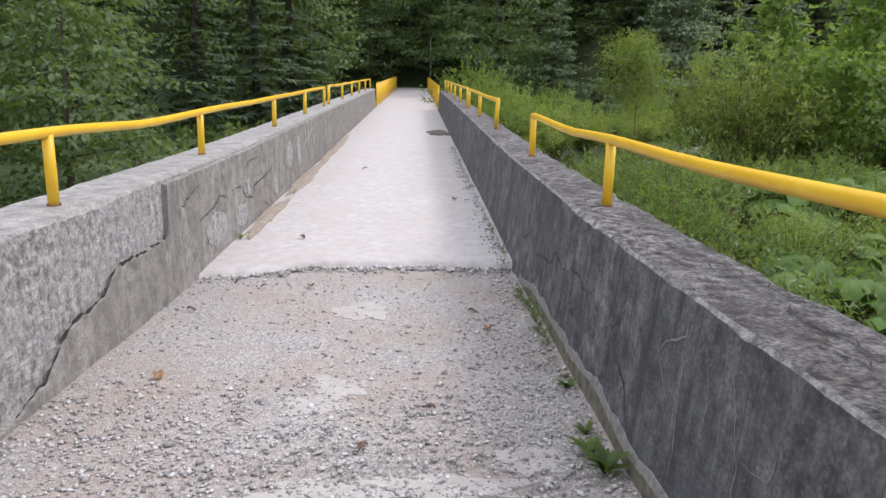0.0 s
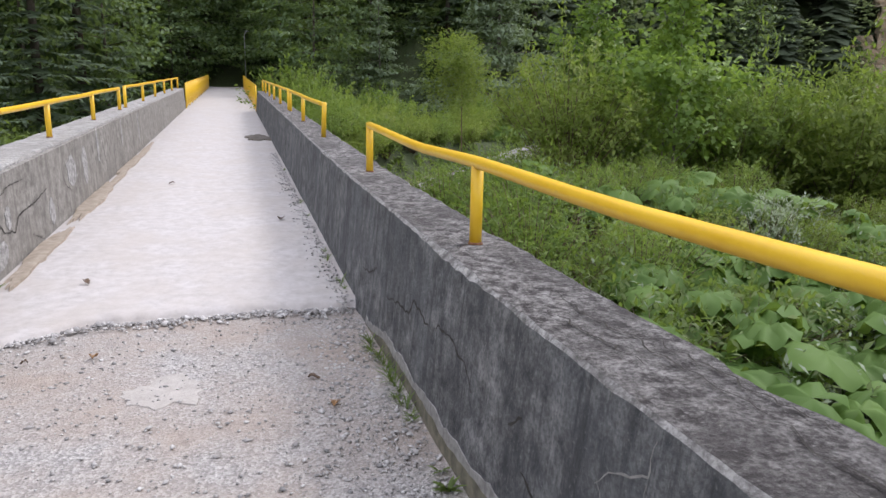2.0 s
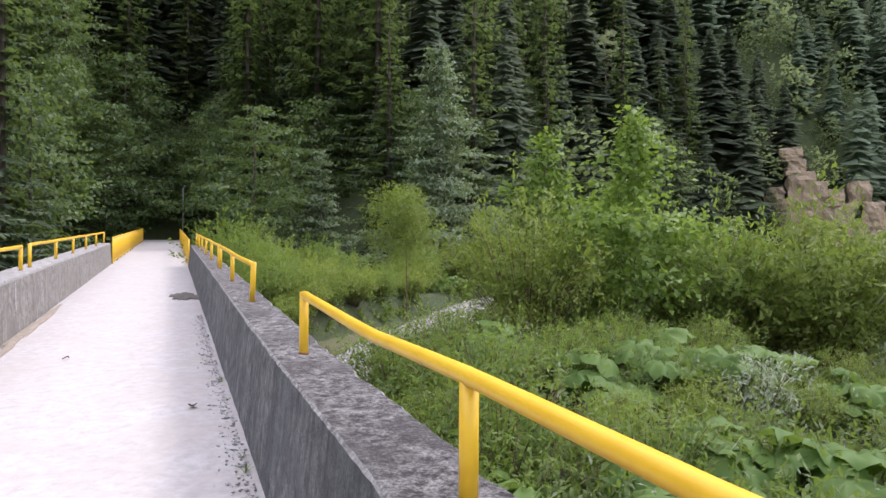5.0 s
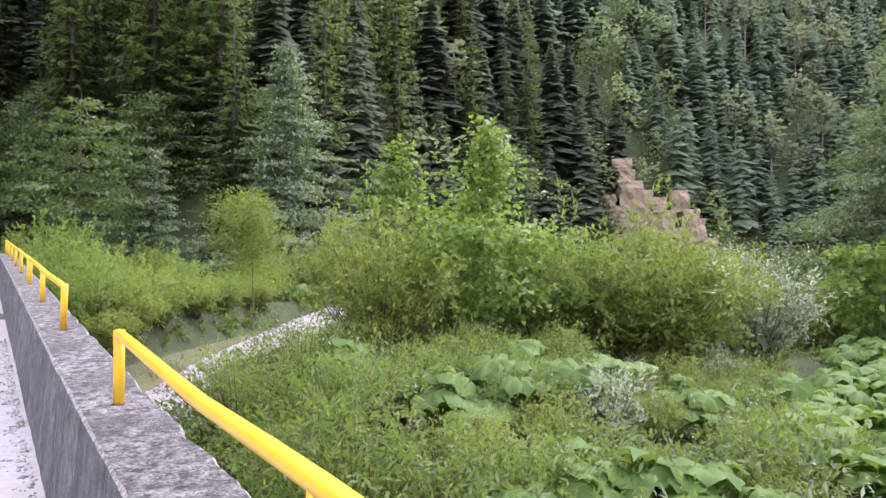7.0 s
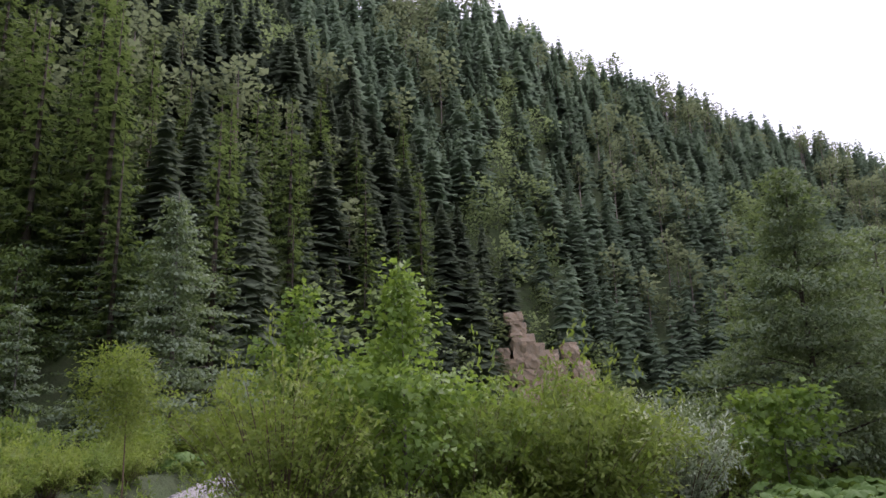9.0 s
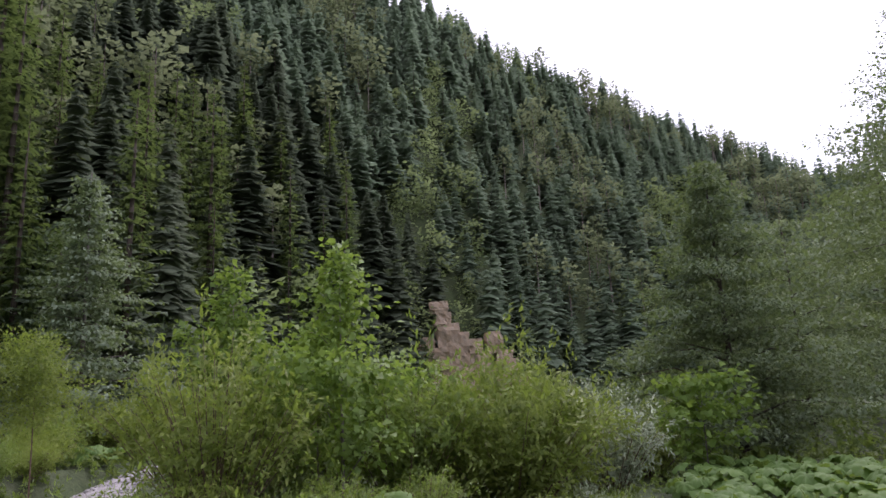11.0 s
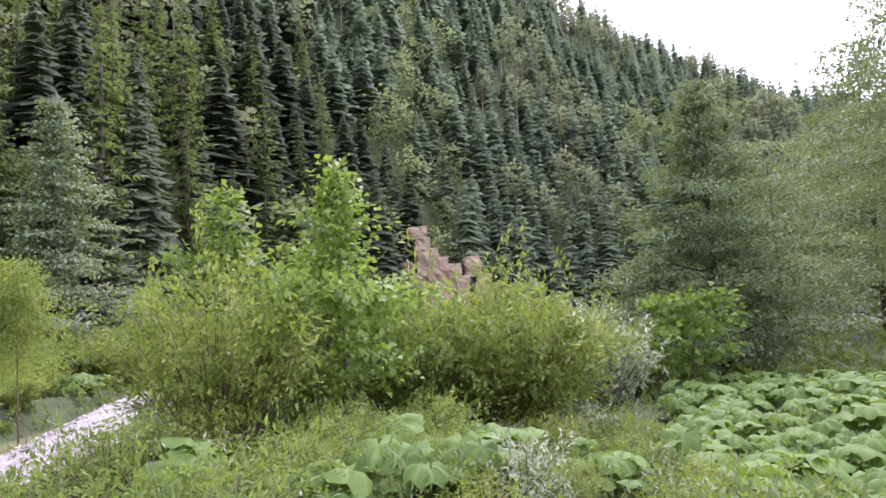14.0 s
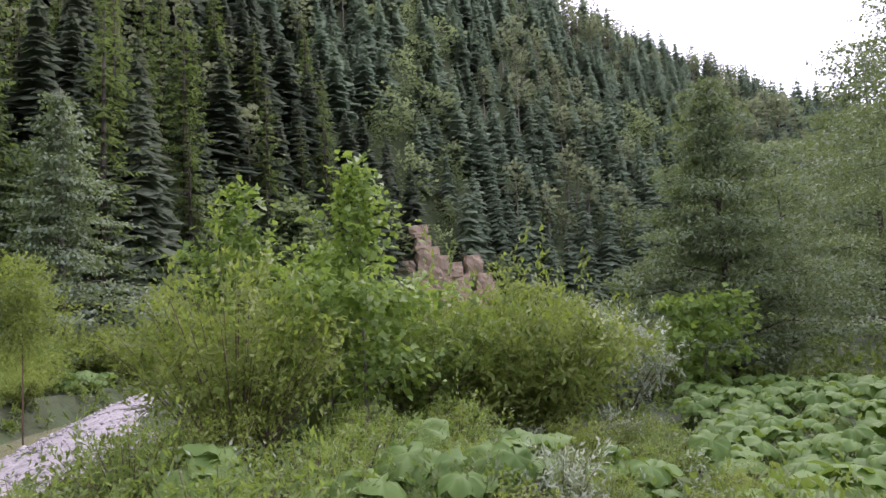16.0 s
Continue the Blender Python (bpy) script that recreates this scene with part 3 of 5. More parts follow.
# ---- plants ----
def spruce_mesh(seed, height, spread, whorls, per, mat, bark):
    """Trunk and crown of a spruce: whorls of drooping, flat boughs feathered with side sprays."""
    g = np.random.default_rng(seed)
    tv, tf = tube([(0, 0, -0.6), (0, 0, height * 0.4), (0.05, 0, height * 0.97)], [height * 0.012, height * 0.008, 0.015], 7)
    tris, nrms = [], []
    for w in range(whorls):
        k = (w + g.uniform(0.2, 0.8)) / whorls
        z0 = height * (0.05 + 0.94 * k)
        reach = spread * (min(1.0, 0.75 + k * 2) * (1 - k) ** 0.8) * g.uniform(0.75, 1.12) + 0.18
        turn = g.uniform(0, 6.283)
        for b in range(max(4, round(per * (0.55 + 0.5 * (1 - k))))):
            a = turn + b * 6.283 / max(4, per * 0.8) + g.normal(0, 0.25)
            ln = reach * g.uniform(0.6, 1.15)
            sag = g.uniform(0.25, 0.5) * (1 - 0.9 * k)
            d, e = np.array((math.cos(a), math.sin(a), 0)), np.array((-math.sin(a), math.cos(a), 0))
            n = max(3, round(ln / 0.36))
            t = np.linspace(0.06, 1.0, n + 1)
            zt = z0 - sag * ln * t * 1.5 + sag * ln * 0.95 * t * t
            p = d[None] * (ln * t)[:, None] + np.array((0, 0, 1))[None] * zt[:, None]
            up = np.array((0, 0, 0.85)) + d * 0.6
            for i in range(n):
                wd = (0.13 + 0.27 * ln * (1 - t[i]) ** 0.7 * min(1, 0.45 + 2 * t[i])) * g.uniform(0.6, 1.3, 2)
                for side, wq in ((1, wd[0]), (-1, wd[1])):
                    tip = p[i] + e * side * wq + d * wq * 0.75 - np.array((0, 0, wq * g.uniform(0.15, 0.6)))
                    tris.append((p[i], tip, p[i + 1]) if side < 0 else (p[i + 1], tip, p[i]))
                    nrms.append(up + e * side * 0.3 + g.normal(0, 0.12, 3))
                if i % 2 == 0:
                    hang = p[i + 1] - np.array((0, 0, g.uniform(0.2, 0.5) * min(1, ln * 0.4))) + e * g.normal(0, 0.12)
                    tris.append((p[i], hang, p[i + 1]))
                    nrms.append(d + np.array((0, 0, 0.2)))
    v = np.array(tris).reshape(-1, 3)
    nr = np.array(nrms)
    nr /= np.linalg.norm(nr, axis=1)[:, None]
    f = np.arange(len(v)).reshape(-1, 3)
    return raw("trunk", tv, tf, bark, True), leafy("crown", v, f, np.repeat(nr, 3, 0), mat)


def broad_mesh(seed, height, spread, n_leaf, leaf_len, leaf_wid, mat, bark, limbs=30, base=0.15, rise=0.35, flat=0.3, trunk_r=None, top=0.55, droop=0.3, twigs=5, cone=False, clump=1.0):
    """Trunk, limbs and twigs; the leaves sit in sprays round the twigs, with gaps between the limbs."""
    g = np.random.default_rng(seed)
    tr = trunk_r or height * 0.012
    bend = g.normal(0, 0.02 * height, 2)
    pieces = [tube([(0, 0, -0.5), (bend[0] * 0.4, bend[1] * 0.4, height * 0.35), (bend[0], bend[1], height * 0.95)], [tr, tr * 0.7, tr * 0.12], 7)]
    tips, sizes, dirs = [], [], []
    for i in range(limbs):
        k = base + (0.98 - base) * (i + g.uniform(0, 1)) / limbs
        a = i * 2.4 + g.uniform(-0.6, 0.6)
        u = (k - base) / (1 - base)
        reach = spread * (min(1.0, 0.55 + u * 1.4) * (1 - u ** 2.2) ** top + 0.06) * g.uniform(0.62, 1.12)
        if cone:
            reach = spread * (min(1.0, 0.6 + u * 2.5) * (1 - u) ** 0.85 + 0.05) * g.uniform(0.6, 1.15)
        p0 = np.array((bend[0] * k, bend[1] * k, height * k * 0.95))
        p2 = p0 + np.array((math.cos(a) * reach, math.sin(a) * reach, reach * rise * g.uniform(0.5, 1.5)))
        p1 = (p0 + p2) / 2 + np.array((0, 0, reach * 0.12))
        if i % 2 == 0 or limbs < 20:
            pieces.append(tube([p0, p1, p2], [tr * 0.4 * (1.1 - k), tr * 0.22 * (1.1 - k), 0.004], 4))
        for j in range(max(2, round(twigs * (0.35 + 0.95 * reach / spread)))):
            q = 0.3 + 0.75 * (j + g.uniform(0, 1)) / twigs
            p = (1 - q) ** 2 * p0 + 2 * q * (1 - q) * p1 + q * q * p2 if q < 1 else p2
            tips.append(p + g.normal(0, reach * 0.12 + 0.03, 3) * np.array([1, 1, 0.4]))
            sizes.append(((0.06 * spread + 0.1 * reach) * g.uniform(0.6, 1.4) + 0.04) * clump)
            dirs.append((math.cos(a), math.sin(a), 0.1))
    weight = np.array(sizes) ** 1.6
    per = np.maximum(2, np.round(n_leaf * weight / weight.sum())).astype(int)
    c = np.repeat(np.array(tips), per, 0)
    sz = np.repeat(np.array(sizes), per)[:, None]
    off = g.normal(0, 1, (len(c), 3)) * sz * np.array([1, 1, flat])
    out = np.repeat(np.array(dirs), per, 0)
    bulk = out * 0.5 + off / sz * 0.35 + np.array([0, 0, 0.75])
    return raw("trunk", *joined(pieces), bark, True), leafy("crown", *foliage(g, c + off, leaf_len, leaf_wid, droop, off / sz * 0.5 + out * 0.4, 0.25, bulk, 0.55), mat)


def bush_mesh(seed, height, spread, stems, n_leaf, leaf_len, leaf_wid, mat, bark, upright=1.0, bare=0.22, puff=0.13):
    """Many thin stems fanning from the ground, with leafy side shoots along each."""
    g = np.random.default_rng(seed)
    pieces, cs, outs = [], [], []
    side = 7
    per = max(2, n_leaf // (stems * side))
    for i in range(stems):
        a = g.uniform(0, 2 * math.pi)
        q = math.sqrt(g.uniform(0, 1))
        h = height * g.uniform(0.72, 1.05) * (1 - 0.36 * q * q)
        tip = np.array((math.cos(a) * spread * q, math.sin(a) * spread * q, h))
        root = np.array((math.cos(a), math.sin(a), 0)) * spread * 0.12 * q
        mid = root * 0.4 + tip * 0.5 + np.array((0, 0, h * 0.12 * upright))
        t = np.linspace(0, 1, 5)[:, None]
        line = (1 - t) ** 2 * root + 2 * t * (1 - t) * mid + t * t * tip
        if i < 60:
            pieces.append(tube(np.vstack([root - [0, 0, 0.25], line[1:]]), np.linspace(0.016, 0.003, 5) * (0.6 + height * 0.12), 4))
        for j in range(side):
            k = bare + (1 - bare) * (j + g.uniform(0, 1)) / side
            p = (1 - k) ** 2 * root + 2 * k * (1 - k) * mid + k * k * tip
            shoot = g.normal(0, 1, 3) * spread * puff + np.array([0, 0, spread * puff * 0.6])
            w = g.uniform(0, 1, (per, 1))
            cs.append(p + shoot * w * 1.5 + g.normal(0, spread * 0.02 + 0.015, (per, 3)))
            outs.append(np.repeat((shoot / (spread * puff))[None] * 0.6, per, 0))
    c = np.concatenate(cs)
    bulk = (c - np.array([0, 0, height * 0.35])) / spread + np.array([0, 0, 0.35])
    return raw("stem_fan", *joined(pieces), bark, True), leafy("foliage", *foliage(g, c, leaf_len, leaf_wid, 0.1, np.concatenate(outs), 0.25, bulk, 0.55), mat)


def plant(name, meshes, at, label, category, group="", turn=0.0, scale=1.0, names=("trunk", "crown")):
    x, y = at[0], at[1]
    z = at[2] if len(at) > 2 else float(ground_z(x, y))
    ob = new(name)
    ob.matrix_basis = Matrix.LocRotScale((x, y, z), Euler((0, 0, turn)), Vector((scale, scale, scale)))
    tagged(ob, label, category, group)
    for nm, me in zip(names, meshes):
        p = new(nm, me)
        p.parent = ob
        if nm == "stem_fan":
            tagged(p, kind="stuff")
    return ob


SF = ("stem_fan", "foliage")
# willows and maples on the near bank
plant("willow_bush", bush_mesh(1, 3.7, 2.5, 120, 21000, 0.16, 0.06, M_WILLOW_Y, M_TWIG), (13.2, 13.1), "large yellowish green willow bush among butterbur", "bush", names=SF)
plant("willow_bush", bush_mesh(2, 3.3, 1.9, 80, 11000, 0.15, 0.055, M_WILLOW, M_TWIG), (10.8, 13.9), "green willow bush beside a young maple", "bush", names=SF)
plant("willow_bush", bush_mesh(3, 2.75, 1.6, 60, 7500, 0.11, 0.042, M_WILLOW_Y, M_TWIG, 1.0, 0.3), (6.1, 12.9), "loose yellow-green willow bush with bare lower stems", "bush", names=SF)
plant("willow_bush", bush_mesh(14, 2.6, 1.6, 55, 7000, 0.12, 0.045, M_WILLOW, M_TWIG, 1.0, 0.2), (7.4, 14.6), "green willow bush at the foot of young maples", "bush", names=SF)
plant("maple_tree", broad_mesh(4, 4.95, 1.35, 3000, 0.13, 0.115, M_MAPLE, M_BARK, 26, 0.12, 0.75, 0.6, 0.035, 0.5, 0.3, 7, True, 0.85), (8.5, 13.0), "young maple tree with bright green leaves", "tree")
plant("maple_tree", broad_mesh(5, 4.5, 1.2, 2000, 0.13, 0.115, M_MAPLE, M_BARK, 20, 0.2, 0.8, 0.6, 0.03, 0.6, 0.3, 7, True, 0.85), (7.8, 15.2), "slender young maple tree with bright green leaves", "tree")
plant("maple_tree", broad_mesh(15, 3.7, 1.5, 2600, 0.13, 0.115, M_MAPLE, M_BARK, 22, 0.15, 0.6, 0.6, 0.028, 0.5, 0.3, 7, True, 0.85), (9.6, 15.0), "short bushy young maple with bright green leaves", "tree")
plant("willow_bush", bush_mesh(16, 3.2, 1.9, 80, 10000, 0.15, 0.055, M_WILLOW_Y, M_TWIG), (15.6, 14.6), "tall yellowish green willow bush", "bush", names=SF)
plant("silver_willow", bush_mesh(6, 3.2, 1.7, 60, 8000, 0.14, 0.05, M_SILVER, M_TWIG), (17.6, 13.2), "silvery grey-green willow bush", "bush", names=SF)
plant("alder_tree", broad_mesh(7, 13.4, 5.2, 44000, 0.15, 0.11, M_ALDER_HAZE, M_BARK_DARK, 100, 0.03, 0.12, 0.22, 0.16, 0.75, 0.3, 8, True, 0.62), (29.8, 13.8), "broad dark green alder tree with branches down to the ground", "tree")
plant("maple_sapling", broad_mesh(8, 3.6, 1.5, 1300, 0.24, 0.2, M_MAPLE, M_BARK, 14, 0.15, 0.6, 0.4, 0.03, 0.5, 0.3, 4), (23.7, 12.9), "small bright green maple sapling", "sapling")
plant("willow_tree", broad_mesh(9, 4.5, 1.0, 6500, 0.12, 0.042, M_WILLOW_Y, M_TWIG, 40, 0.5, 0.5, 0.9, 0.025, 0.4, 0.1, 4), (7.3, 23.0), "small round-headed willow tree on a thin stem", "tree")
mid_willow = bush_mesh(10, 2.5, 1.7, 70, 5500, 0.17, 0.07, M_WILLOW, M_TWIG)
wide_willow = bush_mesh(11, 2.2, 2.1, 80, 6000, 0.18, 0.075, M_WILLOW_Y, M_TWIG)
herb_bush = bush_mesh(12, 1.1, 1.1, 55, 2600, 0.12, 0.045, M_HERB, M_TWIG, 1.0, 0.1, 0.14)
silver_herb = bush_mesh(13, 1.2, 0.8, 36, 2200, 0.11, 0.028, M_SILVER, M_TWIG, 1.0, 0.2, 0.12)
for x, y, s, k in ((3.4, 23.4, 0.5, 0), (4.3, 25.0, 0.56, 0), (5.4, 26.4, 0.5, 1), (6.9, 28.4, 0.55, 0), (8.5, 30.0, 0.5, 1), (10.3, 31.6, 0.5, 0), (3.2, 24.6, 0.62, 1), (3.9, 26.0, 0.7, 1), (5.0, 27.3, 0.72, 0), (3.2, 28.0, 0.8, 1), (6.2, 29.2, 0.66, 1), (4.6, 30.2, 0.85, 0), (7.6, 31.2, 0.62, 0), (2.6, 31.5, 0.9, 1), (9.4, 33.0, 0.6, 1),
                   (6.9, 33.6, 1.0, 1), (4.0, 35.0, 1.1, 1), (3.6, 40.0, 1.5, 1), (11.4, 34.4, 0.75, 0), (2.4, 36.5, 1.0, 1),
                   (12.5, 36.5, 1.0, 1), (15.6, 38.0, 1.1, 0), (4.2, 30.8, 0.9, 1), (18.5, 39.5, 1.0, 1), (21.5, 19.5, 1.1, 0), (24.5, 18.0, 1.1, 1), (27.5, 21, 1.15, 0), (19.0, 22.5, 1.1, 1),
                   (16.0, 18.0, 1.1, 0), (33, 25, 1.2, 1), (38, 28, 1.2, 0), (24, 27, 1.1, 0), (45, 33, 1.4, 0), (12.0, 17.4, 1.0, 1), (20.3, 16.0, 0.9, 0), (25.0, 15.4, 0.85, 0),
                   (52, 38, 1.5, 1), (60, 42, 1.6, 0), (70, 50, 1.7, 1), (78, 58, 1.8, 0), (66, 36, 1.5, 1), (50, 28, 1.3, 0), (58, 32, 1.4, 1), (31, 19, 1.1, 1), (41, 21, 1.2, 0), (36, 17.5, 1.0, 1)):
    plant("willow_bush", (wide_willow, mid_willow)[k], (x, y), "bright green willow bush on the stream bank", "bush", "willows along the stream", x * 2.1, s, SF)
low_willow = bush_mesh(17, 1.5, 1.15, 60, 5200, 0.09, 0.026, M_WILLOW, M_TWIG, 1.0, 0.1, 0.13)
low_yellow = bush_mesh(18, 1.35, 1.0, 55, 4600, 0.085, 0.026, M_WILLOW_Y, M_TWIG, 1.0, 0.12, 0.13)
for x, y, s, k in ((2.8, 7.3, 0.85, 0), (3.3, 8.2, 1.05, 0), (4.3, 7.4, 0.8, 0), (3.9, 9.9, 0.95, 0), (2.9, 9.1, 0.75, 0), (4.9, 8.6, 0.62, 1), (3.2, 11.2, 0.9, 0), (4.4, 12.2, 0.8, 0), (5.4, 12.2, 0.8, 1), (9.2, 10.4, 0.6, 1),
                   (8.9, 11.6, 0.8, 0), (11.2, 10.8, 0.75, 1), (7.2, 11.6, 0.7, 0), (12.8, 10.6, 0.7, 1), (6.6, 6.3, 0.6, 1), (8.4, 7.6, 0.55, 1), (9.8, 7.9, 0.6, 1), (7.6, 9.2, 0.5, 0), (10.6, 9.2, 0.6, 0), (5.7, 7.4, 0.5, 1), (6.2, 8.8, 0.6, 1), (7.0, 10.2, 0.65, 1), (5.2, 10.4, 0.75, 0), (8.2, 8.9, 0.55, 1), (6.2, 10.9, 0.7, 0), (7.9, 10.6, 0.6, 1)):
    plant("willow_shrub", (low_willow, low_yellow)[k], (x, y), "low yellow-green willow shrub among herbs", "shrub", "low willow shrubs by the bridge", x * 1.7, s, SF)
spots = []
for i in range(400):
    g = np.random.default_rng(100 + i)
    x, y = g.uniform(2.4, 17.0), g.uniform(4.0, 15.5)
    d, side = river_distance(np.array(x), np.array(y))
    if d < 5.4 or y < 0.2 * x + 4.3 or (x > 8.5 and y < 8.6 + 0.25 * (x - 8.5)) or min([math.hypot(x - a, y - b) for a, b in spots] + [9]) < 1.05 or len(spots) > 30:
        continue
    spots.append((x, y))
    plant("herb_clump", silver_herb if len(spots) % 5 == 0 else herb_bush, (x, y), "dense clump of green waterside herbs", "herb", "herb clumps by the bridge", g.uniform(0, 6), g.uniform(0.55, 0.95), SF)

# the wood: single trees at its edge
spruces = [spruce_mesh(20 + i, 20 + 3 * i, 3.5 + 0.3 * i, 30 + 2 * i, 8, M_SPRUCE, M_BARK_DARK) for i in range(3)]
beeches = [broad_mesh(30 + i, 13 + 2 * i, 4.8, 5600, 0.36, 0.23, M_BEECH, M_BARK_DARK, 54, 0.05, -0.06, 0.12, 0.17, 0.55, 0.5, 6, False, 0.72) for i in range(3)]
plant("whitebeam_tree", broad_mesh(40, 16.0, 4.7, 21000, 0.23, 0.15, M_PALE, M_BARK, 84, 0.03, -0.16, 0.13, 0.17, 0.6, 0.5, 6, True, 0.72), (15.9, 42.0), "pale grey-green whitebeam tree before dark spruces", "tree")
plant("whitebeam_tree", broad_mesh(41, 9.0, 2.3, 6000, 0.21, 0.14, M_PALE, M_BARK, 44, 0.04, -0.1, 0.15, 0.1, 0.6, 0.5, 5, True, 0.8), (9.2, 45.5), "slim pale whitebeam tree before dark spruces", "tree")
g = np.random.default_rng(55)
taken = [(15.9, 42), (9.2, 45.5), (-0.5, 70), (-0.5, 64)]
edge = []
while len(edge) < 120:
    ph = g.uniform(-80, 42)
    foot = float(np.interp(ph, PHI, FOOT))
    r = foot + g.uniform(-2, 26)
    x, y = CENTRE[0] + r * math.sin(radians(ph)), CENTRE[1] + r * math.cos(radians(ph))
    if abs(x + 0.5) < 3.2 and y < 74 or min(math.hypot(x - a, y - b) for a, b in taken) < 3.3:
        continue
    taken.append((x, y))
    edge.append((x, y, r - foot))
for i, (x, y, d) in enumerate(edge):
    if (d < 7 and i % 3 == 0) or (x < 6 and d < 14):
        plant("beech_tree", beeches[i % 3], (x, y), "dark green beech tree at the edge of the wood", "tree", "trees of the near wood", i * 1.7, g.uniform(0.75, 1.1))
    else:
        plant("spruce_tree", spruces[i % 3], (x, y), "tall dark green spruce tree in the wood", "tree", "trees of the near wood", i * 1.7, g.uniform(0.8, 1.2))
for i, (x, y, s) in enumerate(((-6.8, 13.6, 0.42), (-9.5, 18.5, 0.55), (-16, 17, 0.7), (-13.5, 22, 0.7), (-6.0, 40, 0.7), (5.0, 47, 0.7), (-13, 10, 0.6))):
    plant("hornbeam_tree", beeches[i % 3], (x, y), "leafy green hornbeam tree beside the bridge", "tree", "trees west of the bridge", i * 2.2, s)
for i, (x, y, s) in enumerate(((-7.4, 24.0, 0.52), (-11.5, 27.5, 0.7), (-7.0, 31.0, 0.62), (-10.5, 35.0, 0.8), (-15, 31, 0.8), (-6.5, 36.5, 0.75))):
    plant("spruce_tree", spruces[i % 3], (x, y), "dark green spruce tree with drooping boughs beside the bridge", "tree", "spruces west of the bridge", i * 2.2, s)
tall_alders = [broad_mesh(43 + i, 14 + i, 4.8, 15000, 0.21, 0.15, M_ALDER_HAZE, M_BARK_DARK, 70, 0.05, 0.08, 0.2, 0.17, 0.6, 0.4, 8, False, 0.66) for i in range(3)]
for i, (x, y, s, k) in enumerate(((46, 15, 1.0, 0), (64, 12, 1.6, 2), (48, 2, 1.2, 1), (70, 24, 1.3, 0), (58, 21, 1.0, 1), (40, -4, 1.1, 2), (80, 12, 1.6, 0))):
    plant("alder_tree", tall_alders[k], (x, y), "tall dark green alder tree on the valley floor", "tree", "alders down the valley", i * 1.9, s)


plant("alder_tree", broad_mesh(42, 23, 5.6, 46000, 0.17, 0.12, M_ALDER_HAZE, M_BARK_DARK, 90, 0.05, 0.2, 0.28, 0.22, 0.7, 0.3, 9, False, 0.62), (38.5, 5.6), "very tall dark green alder tree on the valley floor", "tree")


# far woods: one joined mesh each of spruces, pines and broad-leaved trees
def bough_tiers(g, tiers, boughs):
    """A spruce of unit height: tiers of drooping boughs, each a pointed kite."""
    v, nr = [], []
    for t in range(tiers):
        k = (t + g.uniform(0.1, 0.9)) / tiers
        r = 0.19 * min(1, 0.7 + 2 * k) * (1 - k) ** 0.85 * g.uniform(0.75, 1.15) + 0.012
        z = 0.05 + 0.94 * k
        n = max(4, round(boughs * (1.15 - 0.6 * k)))
        turn = g.uniform(0, 6.283)
        for b in range(n):
            a = turn + 6.283 * b / n + g.normal(0, 0.25)
            ln, wd = r * g.uniform(0.6, 1.2), r * g.uniform(0.2, 0.38) + 0.006
            d, e = np.array((math.cos(a), math.sin(a), 0)), np.array((-math.sin(a), math.cos(a), 0))
            p = np.array((0, 0, min(0.985, z + 0.012 + g.normal(0, 0.018) * (1 - k))))
            mid, tip = p + d * ln * 0.6 - np.array((0, 0, ln * 0.28)), p + d * ln - np.array((0, 0, ln * g.uniform(0.35, 0.7)))
            drop = np.array((0, 0, wd * g.uniform(0.2, 0.7)))
            v += [p, mid - e * wd - drop, tip, mid + e * wd - drop]
            q = d * 0.85 + np.array((0, 0, 0.6)) + g.normal(0, 0.1, 3)
            nr += [q, q - e * 0.3, q, q + e * 0.3]
    f = np.arange(len(v)).reshape(-1, 4)
    f = np.concatenate([f[:, [0, 1, 2]], f[:, [0, 2, 3]]])
    nr = np.array(nr)
    return np.array(v), f, nr / np.linalg.norm(nr, axis=1)[:, None]


def clumped_tree(g, clumps, centre, radii_of, size, leaf, per, upward):
    """Sprays of leaves over an egg-shaped crown of unit height, each facing out and up."""
    c, o, bulk = [], [], []
    for i in range(clumps):
        z = 1 - 2 * (i + 0.5) / clumps
        a = i * 2.4 + g.normal(0, 0.3)
        d = np.array((math.sqrt(1 - z * z) * math.cos(a), math.sqrt(1 - z * z) * math.sin(a), z))
        at = np.array(centre) + d * np.array(radii_of) * g.uniform(0.6, 1.08)
        off = g.normal(0, 1, (per, 3)) * np.array((1, 1, 0.6))
        c.append(at + off * size)
        o.append(off * 0.5 + d * 0.6)
        bulk.append(d + np.array((0, 0, upward)) + off * 0.35)
    return foliage(g, np.concatenate(c), leaf, leaf * 0.8, 0.2, np.concatenate(o), -0.2, np.concatenate(bulk), 0.8)


